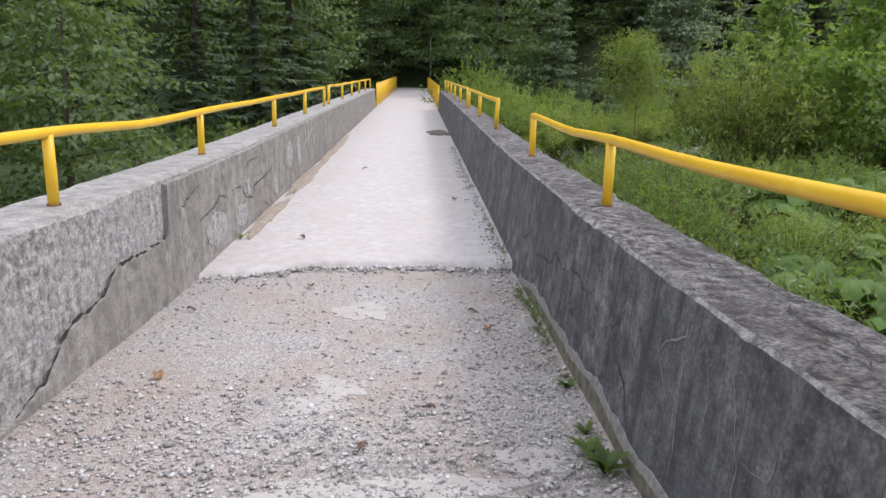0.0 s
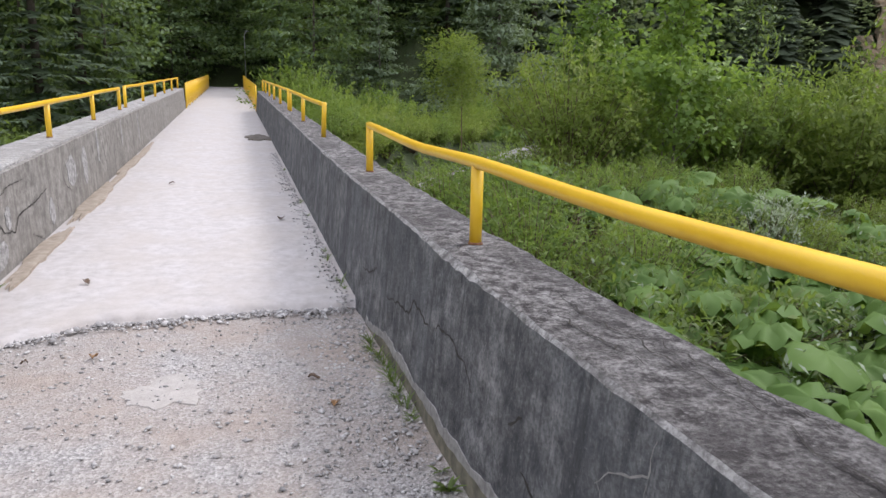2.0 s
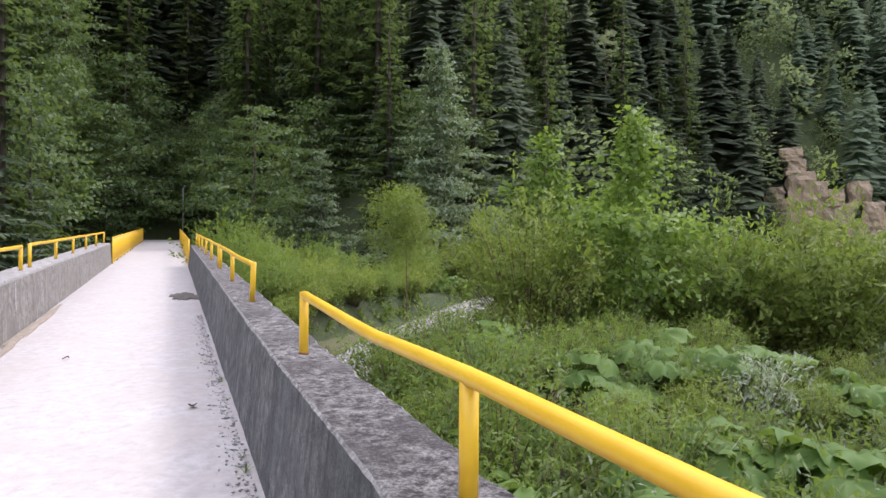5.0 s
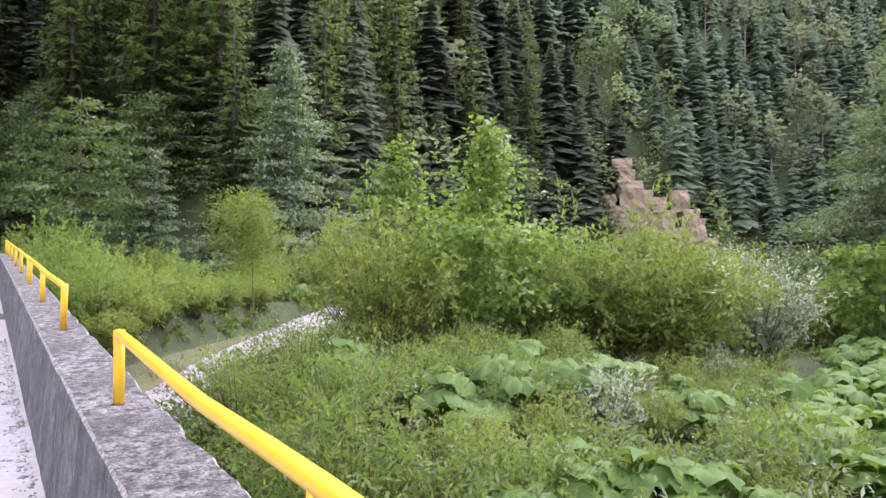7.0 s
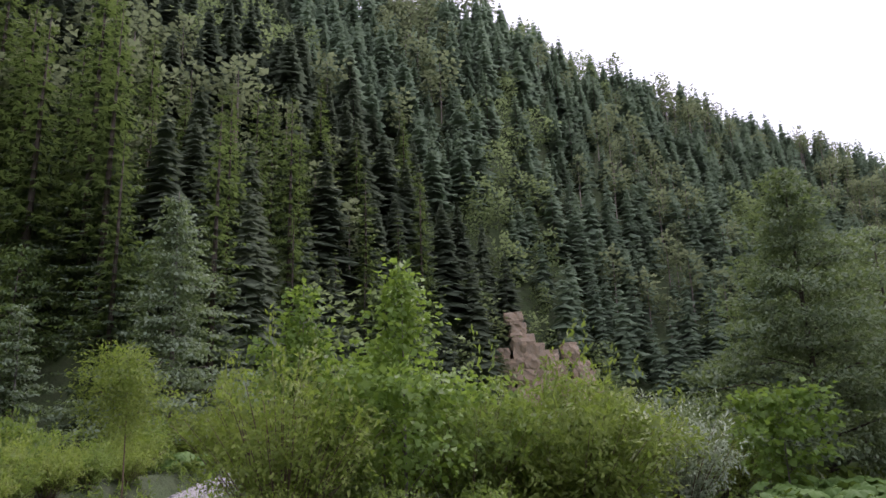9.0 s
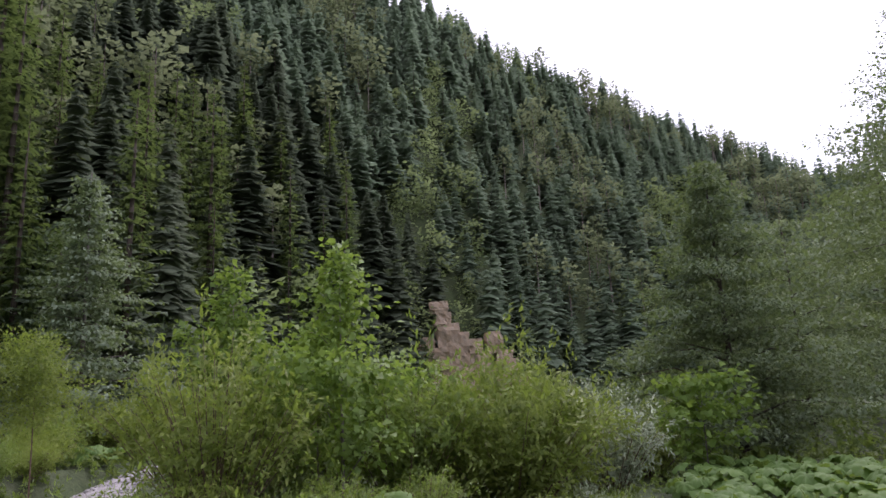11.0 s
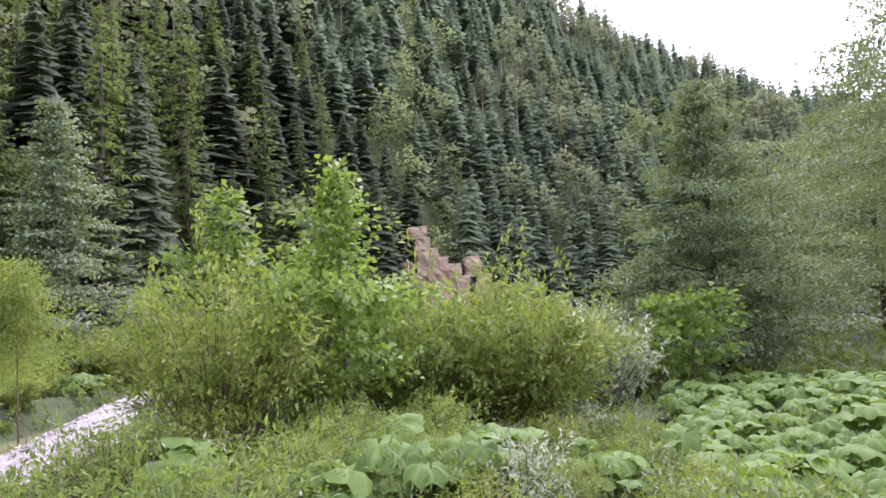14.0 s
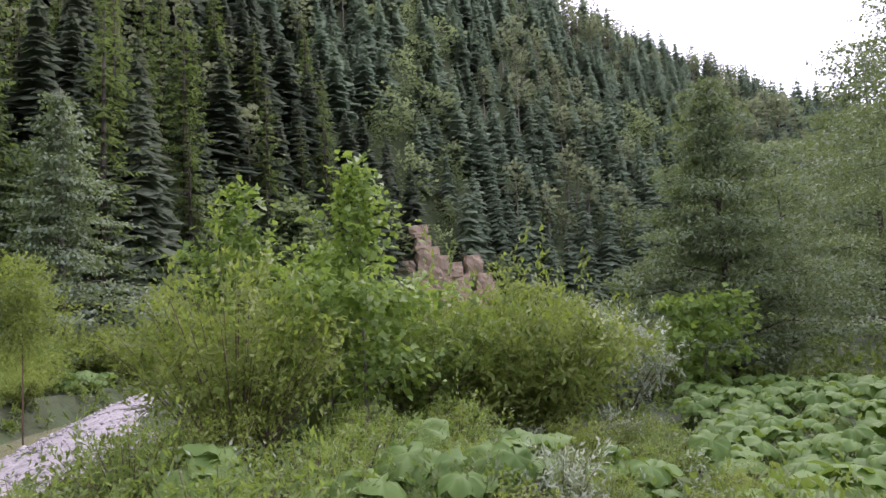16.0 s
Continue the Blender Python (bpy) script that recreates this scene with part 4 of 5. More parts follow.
def far_woods():
    g = np.random.default_rng(77)
    spruce = [bough_tiers(g, 22, 10) for _ in range(6)]
    fine = [bough_tiers(g, 34, 13) for _ in range(4)]
    pine = [clumped_tree(g, 15, (0, 0, 0.7), (0.11, 0.11, 0.24), 0.035, 0.05, 10, 0.7) for _ in range(5)]
    broad = [clumped_tree(g, 26, (0, 0, 0.52), (0.21, 0.21, 0.40), 0.05, 0.048, 14, 0.5) for _ in range(5)]
    stem = tube([(0, 0, 0), (0.004, 0, 0.5), (0, 0.004, 0.86)], [0.011, 0.008, 0.004], 4)
    stem = (stem[0], np.array([(q[0], q[1], q[2]) for q in stem[1][:8]] + [(q[0], q[2], q[3]) for q in stem[1][:8]]))
    sets = {"far_spruces": [], "far_pines": [], "far_broadleaves": [], "hill_firs": [], "far_trunks": []}
    count, cell = 0, {}
    for _ in range(30000):
        ph = g.uniform(-45, 98)
        foot, cr = float(np.interp(ph, PHI, FOOT)), float(np.interp(ph, PHI, CREST_R))
        r = math.sqrt(g.uniform((foot + 1) ** 2, (cr + 14) ** 2))
        if r < foot + 20 and ph < 20:
            continue
        x, y = CENTRE[0] + r * math.sin(radians(ph)), CENTRE[1] + r * math.cos(radians(ph))
        gap = 4.0
        i, j = int(x // gap), int(y // gap)
        if any(math.hypot(x - a, y - b) < gap for u in (-1, 0, 1) for w in (-1, 0, 1) for a, b in cell.get((i + u, j + w), ())):
            continue
        if 45.5 < ph < 51.5 and r < foot + 4:
            continue
        cell.setdefault((i, j), []).append((x, y))
        h = g.uniform(13, 21) * (0.75 if g.uniform() < 0.3 else 1.0)
        pick = 0.8 * wobble(x, y, 0.05) + g.normal(0, 0.45)
        kind = "far_broadleaves" if pick > 0.62 else "far_pines" if pick < -0.55 else "far_spruces"
        w = g.uniform(1.05, 1.5)
        if kind == "far_broadleaves":
            v, f, nr = broad[count % 5]
            h *= 0.78
        elif kind == "far_pines":
            v, f, nr = pine[count % 5]
        else:
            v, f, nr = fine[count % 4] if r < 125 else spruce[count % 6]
            # nearer spruces take the darker colour, with less haze painted in
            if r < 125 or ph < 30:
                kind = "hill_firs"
        a = g.uniform(0, 6.283)
        R = np.array([[math.cos(a), -math.sin(a), 0], [math.sin(a), math.cos(a), 0], [0, 0, 1]])
        at = np.array([x, y, float(ground_z(x, y)) - 0.5])
        tone = min(1.0, max(0.0, 0.5 + 0.22 * g.normal() + 0.22 * wobble(x, y, 0.031)))
        sets[kind].append((((v * np.array([w, w, 1])) @ R.T) * h + at, f, tone, nr @ R.T))
        if kind == "far_pines" or count % 7 == 0:
            sets["far_trunks"].append((stem[0] * h + at, stem[1], g.uniform(0, 1), stem[0] * np.array((80, 80, 0)) + np.array((0.01, 0, 0))))
        count += 1
        if count >= 4300:
            break
    mats = {"far_spruces": M_SPRUCE_HAZE, "hill_firs": M_HILL_SPRUCE, "far_pines": M_PINE_HAZE, "far_broadleaves": M_BEECH_HAZE, "far_trunks": M_BARK_FAR}
    words = {"hill_firs": "dark green spruces on the lower hillside, less paled for haze", "far_spruces": "spruces covering the far hillside, coloured paler for haze", "far_pines": "brownish green pines on the far hillside", "far_broadleaves": "lighter broad-leaved trees scattered over the far hillside", "far_trunks": "bare grey-brown trunks of pines on the far hillside"}
    for kind, items in sets.items():
        sizes = [len(v) for v, f, t, nr in items]
        starts = np.cumsum([0] + sizes[:-1])
        me = leafy(kind, np.concatenate([v for v, f, t, nr in items]), np.concatenate([f + b for (v, f, t, nr), b in zip(items, starts)]), np.concatenate([nr for v, f, t, nr in items]), mats[kind])
        me.attributes.new("tone", "FLOAT", "POINT").data.foreach_set("value", np.repeat([t for v, f, t, nr in items], sizes).astype(np.float32))
        tagged(new(kind, me), words[kind], "forest", kind="stuff")


far_woods()


# ---- the rock face over the stream ----
def rock_block(seed, size):
    """A weathered ledge: bedded, cracked and rounded."""
    bm = bmesh.new()
    bmesh.ops.create_cube(bm, size=1, matrix=Matrix.Diagonal((*size, 1)))
    bmesh.ops.subdivide_edges(bm, edges=bm.edges[:], cuts=6, use_grid_fill=True)
    for vt in bm.verts:
        p = vt.co + Vector((seed * 7.0, seed * 3.0, 0))
        ledge = 0.22 * noise.noise(Vector((seed * 2.0, 0, round(p.z * 2.2) * 1.7)))
        d = noise.fractal(p * 0.55, 0.8, 2.1, 5) * 0.5 + ledge
        vt.co += Vector((vt.co.x, vt.co.y, 0.1 * vt.co.z)).normalized() * d
    return bm


cliff = thing("rock_face", (92.5, 79.5, float(ground_z(92.5, 79.5))), "weathered tan limestone rock face among trees", "cliff")
ang = radians(-49)
gr = np.random.default_rng(12)
block = 0
for u, width, tall in ((-8.0, 3.0, 7.5), (-4.6, 3.2, 11.0), (-1.6, 3.4, 16.0), (1.4, 3.0, 11.5), (4.2, 3.2, 8.5), (7.3, 3.4, 8.8), (10.0, 2.6, 5.0)):
    z = -1.0
    while z < tall:
        h = gr.uniform(1.6, 4.2)
        k = z / max(tall, 1)
        w = width * (1.12 - 0.4 * k) * gr.uniform(0.85, 1.15)
        b = part("rock", rock_block(block, (w * 1.1, 3.8, h * 1.15)), M_ROCK, cliff)
        q = u + gr.normal(0, 0.4)
        back = 1.6 * k + gr.normal(0, 0.35)
        b.matrix_basis = Matrix.Translation((q * math.cos(ang) - back * math.sin(ang) * -1, q * math.sin(ang) + back * math.cos(ang), z + h / 2)) @ Matrix.Rotation(ang + gr.normal(0, 0.08), 4, "Z") @ Matrix.Rotation(gr.normal(0, 0.04), 4, "Y")
        z += h
        block += 1
for i, (x, y, s) in enumerate(((86, 82, 0.5), (98, 72, 0.45), (101, 70, 0.5), (90, 76, 0.32), (95.5, 72, 0.3), (84, 86, 0.6), (96, 82, 0.5))):
    plant("beech_tree", beeches[i % 3], (x, y), "small beech tree growing beside the rock face", "tree", "trees round the rock face", i * 2.0, s)


# ---- gravel bar in the stream's bend ----
bx, by = np.meshgrid(np.linspace(0.5, 26, 110), np.linspace(10, 38, 120))
bd, bs = river_distance(bx, by)
ok = (bs < 0) & (bd > 0.35) & (bd < 5.5 + 0.6 * wobble(bx, by, 0.9)) & (bx > 1.6)
bz = ground_z(bx, by) + np.where(bd < 4.8, 0.05, -0.02) + 0.03 * wobble(bx, by, 2.3)
cols = bx.shape[1]
bf = [(j * cols + i, j * cols + i + 1, (j + 1) * cols + i + 1, (j + 1) * cols + i) for j in range(bx.shape[0] - 1) for i in range(cols - 1) if ok[j, i] and ok[j + 1, i] and ok[j, i + 1] and ok[j + 1, i + 1]]
tagged(new("gravel_bar", raw("gravel_bar", np.stack([bx, by, bz], -1).reshape(-1, 3), np.array(bf), M_PEBBLE, True)), "pale grey gravel bar along the stream", "gravel", kind="structure")


def pebbles(name, pts, sizes, mat, label, category, seed, flat=0.55):
    """Angular stones, eight faces each, joined."""
    g = np.random.default_rng(seed)
    n = len(pts)
    base = np.array([(1, 0, 0), (0, 1, 0), (-1, 0, 0), (0, -1, 0), (0.15, 0.1, 1), (-0.1, 0, -1)], float)
    v = base[None] * (1 + g.normal(0, 0.28, (n, 6, 1))) * np.asarray(sizes)[:, None, None] * np.array([1, 0.75, flat])
    a = g.uniform(0, 6.283, n)
    ca, sa = np.cos(a)[:, None], np.sin(a)[:, None]
    v = np.stack([v[..., 0] * ca - v[..., 1] * sa, v[..., 0] * sa + v[..., 1] * ca, v[..., 2]], -1) + np.asarray(pts)[:, None]
    tri = np.array([(0, 1, 4), (1, 2, 4), (2, 3, 4), (3, 0, 4), (1, 0, 5), (2, 1, 5), (3, 2, 5), (0, 3, 5)])
    f = (np.arange(n)[:, None, None] * 6 + tri[None]).reshape(-1, 3)
    return tagged(new(name, raw(name, v.reshape(-1, 3), f, mat)), label, category, kind="stuff")


g = np.random.default_rng(5)
px, py = g.uniform(1.8, 20, 14000), g.uniform(12, 34, 14000)
pd, ps = river_distance(px, py)
keep = (ps < 0) & (pd > 0.5) & (pd < 5.0)
px, py = px[keep][:4500], py[keep][:4500]
pebbles("river_pebbles", np.c_[px, py, ground_z(px, py) + 0.06], g.gamma(2.0, 0.014, len(px)) + 0.012, M_RIVER_STONE, "pale river pebbles on the gravel bar", "pebbles", 6)

# ---- butterbur: big round leaves on stalks ----
def butterbur_leaf(seed):
    g = np.random.default_rng(seed)
    m = 22
    v, f = [(0, 0, 0.0)], []
    for ring, rr in ((1, 0.5), (2, 0.86), (3, 1.0)):
        for i in range(m):
            a = math.pi * (-0.93 + 1.86 * i / (m - 1))
            lobe = 1 - 0.12 * math.cos(a) + 0.05 * math.sin(a * 9 + seed) * (rr > 0.7)
            r = rr * 0.5 * lobe * (1 + g.normal(0, 0.03) * (rr > 0.9))
            z = 0.10 * rr - 0.22 * rr * rr + 0.05 * math.sin(a * 6 + seed) * rr + g.normal(0, 0.012)
            v.append((r * math.cos(a) + 0.1 * rr, r * math.sin(a), z))
    for i in range(m - 1):
        f.append((0, 1 + i, 2 + i))
        for ring in range(2):
            b = 1 + ring * m + i
            f += [(b, b + m, b + m + 1), (b, b + m + 1, b + 1)]
    tv, tf = tube([(0, 0, 0), (-0.05, 0.02, -0.45), (-0.12, 0.0, -0.95)], [0.012, 0.016, 0.02], 4)
    base = len(v)
    return raw("leaf", np.concatenate([np.array(v), tv]), f + [tuple(i + base for i in q) for q in tf], M_BUTTER, True)


butter_leaves = [butterbur_leaf(200 + i) for i in range(5)]


def butterbur(x, y, seed, size, n=6):
    g = np.random.default_rng(seed)
    z = float(ground_z(x, y))
    ob = thing("butterbur", (x, y, z), "butterbur plant with large round green leaves", "plant", "butterbur by the stream")
    for i in range(n):
        a = i * 2.4 + g.uniform(-0.5, 0.5)
        s = size * g.uniform(0.7, 1.25)
        h = g.uniform(0.42, 0.85)
        q = 0.42 * math.sqrt(i / n) * (1 + size * 0.3)
        lf = new("leaf", butter_leaves[int(g.integers(5))])
        lf.parent = ob
        lf.matrix_basis = Matrix.LocRotScale((q * math.cos(a), q * math.sin(a), h), Euler((g.normal(0, 0.22), 0.25 + g.normal(0, 0.2), a)), Vector((s, s, max(s, h * 1.1))))


g = np.random.default_rng(31)
beds = []


def near_bank(g):
    return g.uniform(2.8, 6.2), g.uniform(1.8, 7.2)


def meadow(g):
    x = g.uniform(7.5, 25.5)
    return x, g.uniform(max(4.6, 2.6 + 0.24 * (x - 7.5)), min(13.2, 7.0 + 0.42 * (x - 7.5)))


def between_shrubs(g):
    return g.uniform(4.6, 9.5), g.uniform(6.6, 11.6)


def far_bank(g):
    return g.uniform(9.0, 15), g.uniform(32.5, 37)


for spot, many in ((near_bank, 30), (meadow, 62), (between_shrubs, 9), (far_bank, 10)):
    done = 0
    for attempt in range(900):
        x, y = spot(g)
        if done == many or min([math.hypot(x - a, y - b) for a, b in beds] + [9]) < (0.72 if x < 7.5 else 0.92):
            continue
        done += 1
        beds.append((x, y))
        butterbur(x, y, 300 + len(beds), g.uniform(0.5, 0.72) if x > 7 else g.uniform(0.38, 0.55) * (1.2 if y > 6.6 else 1.0), 8)

# ---- undergrowth: stalks with leaves, past counting ----
def undergrowth(name, n, seed, area, mat, label, tall, leaf_len, leaf_wid, per=14):
    g = np.random.default_rng(seed)
    x0, x1, y0, y1 = area
    x, y = g.uniform(x0, x1, n * 3), g.uniform(y0, y1, n * 3)
    d, s = river_distance(x, y)
    open_ground = ((s > 0) & (d > 1.25)) | ((s < 0) & (d > 4.6 + 0.7 * wobble(x, y, 0.8)))
    clear = (np.hypot(x, y) > 0) & ~((x > -2.8) & (x < 1.75) & (y < 75))
    k = np.flatnonzero(open_ground & clear & (wobble(x, y, 1.9) > -0.3))[:n]
    x, y = x[k], y[k]
    h = tall * g.uniform(0.45, 1.1, len(x)) * (0.75 + 0.35 * wobble(x, y, 0.9))
    lean = g.normal(0, 0.16, (len(x), 2))
    q = g.uniform(0.12, 1, (len(x), per))
    c = np.stack([x[:, None] + lean[:, :1] * q * h[:, None], y[:, None] + lean[:, 1:] * q * h[:, None], ground_z(x, y)[:, None] + q * h[:, None]], -1).reshape(-1, 3)
    c += g.normal(0, 0.03, c.shape)
    bulk = np.repeat(np.c_[lean * 2 + g.normal(0, 0.3, lean.shape), np.ones(len(x))], per, 0)
    tagged(new(name, leafy(name, *foliage(g, c, leaf_len, leaf_wid, -0.25, None, 0.25, bulk, 0.45), mat)), label, "undergrowth", kind="stuff")


undergrowth("undergrowth", 1900, 41, (1.7, 14, 1, 17), M_HERB, "tangled green herbs and nettles beside the bridge", 0.6, 0.11, 0.045)
undergrowth("undergrowth", 2600, 42, (8, 40, 2, 32), M_HERB, "green herbs over the valley floor", 0.7, 0.2, 0.085, 10)
undergrowth("undergrowth", 2000, 43, (1.6, 24, 20, 48), M_HERB, "green herbs on the far bank", 0.8, 0.22, 0.09, 10)
undergrowth("undergrowth", 2200, 44, (-22, -2.6, -2, 46), M_HERB, "green herbs west of the bridge", 0.9, 0.2, 0.08, 10)
undergrowth("undergrowth", 900, 45, (1.7, 10, 3, 13), M_SILVER, "grey-green mugwort stalks beside the bridge", 1.0, 0.09, 0.025)
undergrowth("undergrowth", 2000, 46, (25, 90, 0, 75), M_HERB, "tall herbs down the valley", 1.2, 0.5, 0.2, 9)


# ---- plaster, cracks and dirt on the parapets ----
def jag(points, seed, amp=0.018, step=0.03):
    """A broken line through the points."""
    out = []
    for (a, b), (c, d) in zip(points[:-1], points[1:]):
        n = max(2, int(math.hypot(c - a, d - b) / step))
        for i in range(n):
            k = i / n
            y, z = a + (c - a) * k, b + (d - b) * k
            out.append((y + amp * noise.noise(Vector((y * 17, z * 17, seed))), z + amp * noise.noise(Vector((y * 17, z * 17, seed + 9)))))
    out.append(points[-1])
    return out


def wall_sheet(outline, x_of, thick, side):
    """A slab of the given outline in y and z, standing proud of a wall's face towards side."""
    bm = bmesh.new()
    vs = [bm.verts.new((x_of(z), y, z)) for y, z in outline]
    bm.faces.new(vs)
    bmesh.ops.triangulate(bm, faces=bm.faces[:])
    res = bmesh.ops.extrude_face_region(bm, geom=bm.faces[:])
    for e in res["geom"]:
        if isinstance(e, bmesh.types.BMVert):
            e.co.x += thick * side
    bmesh.ops.recalc_face_normals(bm, faces=bm.faces[:])
    return bm


break_line = jag([(5.10, 0.80), (5.16, 0.64), (5.02, 0.47), (4.6, 0.46), (4.17, 0.46), (3.98, 0.33), (3.54, 0.28), (3.27, 0.10), (2.95, 0.03), (2.4, -0.02)], 3)


def wall_strip(ys, low, high, x_of, thick, side):
    """A coat on a wall's face between two heights, as thin columns with a real edge."""
    v, f = [], []
    for y, a, b in zip(ys, low, high):
        b = max(b, a + 0.002)
        m = (a + b) / 2
        v += [(x_of(a) + thick * side, y, a), (x_of(m) + thick * side, y, m), (x_of(b) + thick * side, y, b - 0.3 * thick), (x_of(b) - thick * side, y, b)]
    for i in range(len(ys) - 1):
        for k in range(3):
            f.append((i * 4 + k, i * 4 + k + 1, i * 4 + k + 5, i * 4 + k + 4))
    return raw("coat", v, f, None)


def left_x(z):
    return -1.852 - 0.03 * max(0, z)


def right_x(y, z):
    k = (z - (float(deck_z(y)) - 0.2)) / (float(cap_z(y)) - float(deck_z(y)) + 0.2)
    return 0.885 + 0.10 * k


brk = sorted(break_line)
ys = np.concatenate([np.arange(2.4, 5.24, 0.025), np.arange(5.24, 31.7, 0.12)])
broken = np.interp(ys, [p[0] for p in brk], [p[1] for p in brk]) + 0.012 * np.sin(ys * 37) * np.sin(ys * 13)
whole = np.array([float(cap_z(y)) - 0.03 + 0.012 * noise.noise(Vector((y * 6, 0, 0))) for y in ys])
coat = wall_strip(ys, deck_z(ys) - 0.05, np.where(ys < 5.12, broken, whole), left_x, 0.028, 1)
coat.materials.clear()
coat.materials.append(M_PLASTER)
part("plaster", coat, M_PLASTER, wall_left, "grey plaster coat with a broken edge")


def ribbon(name, points, x_of, width, mat, parent, seed, side, proud=0.003, label=""):
    """A thin broken line on a wall's face, tapering to its ends."""
    line = np.array(jag(points, seed, 0.02, 0.025))
    n = len(line)
    t = np.gradient(line, axis=0)
    t /= np.linalg.norm(t, axis=1)[:, None] + 1e-9
    g = np.random.default_rng(seed)
    w = width * (0.35 + 0.65 * np.sin(np.linspace(0.15, math.pi - 0.15, n))) * g.uniform(0.5, 1.4, n)
    nr = np.stack([-t[:, 1], t[:, 0]], 1) * w[:, None] / 2
    v = []
    for p in np.concatenate([line + nr, line - nr]):
        v.append((x_of(p[0], p[1]) + side * proud, p[0], p[1]))
    f = [(i, i + 1, n + i + 1, n + i) for i in range(n - 1)]
    return part(name, raw(name, v, f, mat), mat, parent, label)


def lx(y, z):
    return left_x(z) + 0.03


def spall_x(y, z):
    return left_x(z) + 0.004


for i, (pts, w) in enumerate((([(5.8, 0.48), (6.2, 0.52), (6.45, 0.6), (6.7, 0.55)], 0.022), ([(6.9, 0.60), (7.25, 0.60), (7.4, 0.46), (7.7, 0.42), (7.85, 0.55), (8.4, 0.58), (8.9, 0.66)], 0.028),
                              ([(5.3, 0.62), (5.6, 0.72), (5.9, 0.78)], 0.014), ([(7.3, 0.72), (7.6, 0.82), (8.1, 0.84)], 0.016), ([(9.2, 0.62), (9.25, 0.4), (9.2, 0.24)], 0.02), ([(8.2, 0.3), (8.5, 0.22), (8.6, 0.14)], 0.015),
                              ([(9.6, 0.80), (9.7, 0.6), (10.0, 0.5)], 0.02), ([(12.2, 1.1), (12.4, 0.7), (12.5, 0.45)], 0.03), ([(15.0, 1.2), (15.1, 0.9), (15.3, 0.6)], 0.03))):
    ribbon("crack", pts, lx, w * 0.6, M_CRACK, wall_left, 50 + i, 1)
# dark line along the plaster's broken edge: the step's shadow and dirt as colour
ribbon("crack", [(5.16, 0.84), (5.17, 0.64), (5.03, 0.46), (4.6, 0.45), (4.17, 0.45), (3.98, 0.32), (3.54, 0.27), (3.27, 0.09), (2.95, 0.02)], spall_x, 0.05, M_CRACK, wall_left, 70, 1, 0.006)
for i, (y, z, w, h) in enumerate(((7.55, 0.56, 0.16, 0.2), (9.0, 0.40, 0.22, 0.28), (6.3, 0.32, 0.7, 0.3), (7.2, 0.30, 0.5, 0.24), (10.1, 0.72, 0.5, 0.36), (10.9, 0.72, 0.3, 0.5), (11.9, 0.9, 0.14, 0.5), (14.2, 1.0, 0.12, 0.5), (16.5, 1.0, 0.12, 0.6))):
    o = []
    for k in range(14):
        a = 2 * math.pi * k / 14
        q = 0.5 * (1 + 0.35 * noise.noise(Vector((i * 5, k * 0.9, 0))))
        o.append((y + w * q * math.cos(a), z + h * q * math.sin(a)))
    part("bare_patch", wall_sheet(o, lambda zz: left_x(zz) + 0.029, 0.004, 1), M_SPALL, wall_left, "pale patch where the plaster has flaked")
for i, (pts, w) in enumerate((([(6.02, 0.36), (5.75, 0.38), (5.51, 0.46)], 0.012), ([(5.15, 0.36), (4.9, 0.40), (4.6, 0.42), (4.5, 0.52), (4.3, 0.48), (4.17, 0.46), (4.02, 0.52), (3.85, 0.53), (3.62, 0.48), (3.5, 0.40)], 0.016),
                              ([(3.1, 0.45), (3.0, 0.52)], 0.012), ([(2.95, 0.34), (2.8, 0.3), (2.72, 0.16)], 0.02))):
    ribbon("crack", pts, right_x, w, M_CRACK, wall_right, 80 + i, -1)
for i, (pts, w) in enumerate((([(2.27, 0.80), (2.28, 0.70), (2.44, 0.62), (2.5, 0.56)], 0.014), ([(2.5, 0.56), (2.42, 0.50), (2.36, 0.44)], 0.008), ([(2.28, 0.68), (2.24, 0.45), (2.2, 0.2)], 0.012), ([(2.55, 0.42), (2.5, 0.2)], 0.007), ([(1.9, 0.7), (1.8, 0.5), (1.75, 0.3)], 0.009), ([(1.75, 0.5), (1.62, 0.52), (1.6, 0.6)], 0.008), ([(4.6, 0.75), (4.55, 0.5)], 0.006), ([(3.4, 0.7), (3.45, 0.5)], 0.006), ([(9.5, 0.85), (9.4, 0.5)], 0.04), ([(12.0, 1.1), (12.1, 0.8)], 0.05))):
    ribbon("scratch", pts, right_x, w * 0.5, M_PALE_SCRATCH, wall_right, 120 + i, -1, 0.003, "pale scratch on the concrete")
fy = np.arange(-2, 5.8, 0.05)
fz = np.array([0.075 + 0.05 * noise.noise(Vector((y * 1.7, 4, 0))) + 0.02 * noise.noise(Vector((y * 9, 4, 0))) for y in fy]) * smooth(5.8, 5.0, fy)
for nm, lo, hi, th, mt, lb in (("mortar_edge", fz - 0.02, fz + 0.05 + np.array([0.03 * noise.noise(Vector((y * 3.1, 8, 0))) + 0.02 * noise.noise(Vector((y * 13, 8, 0))) for y in fy]), 0.004, M_PALE_SCRATCH, "pale mortar line above the mud"), ("mud_skirting", fz * 0 - 0.05, fz, 0.005, M_MUD_WALL, "mud-stained mortar along the foot of the wall")):
    me = wall_strip(fy, lo, hi, lambda z: 0.903 + 0.095 * z, th, -1)
    me.materials.clear()
    me.materials.append(mt)
    part(nm, me, mt, wall_right, lb)
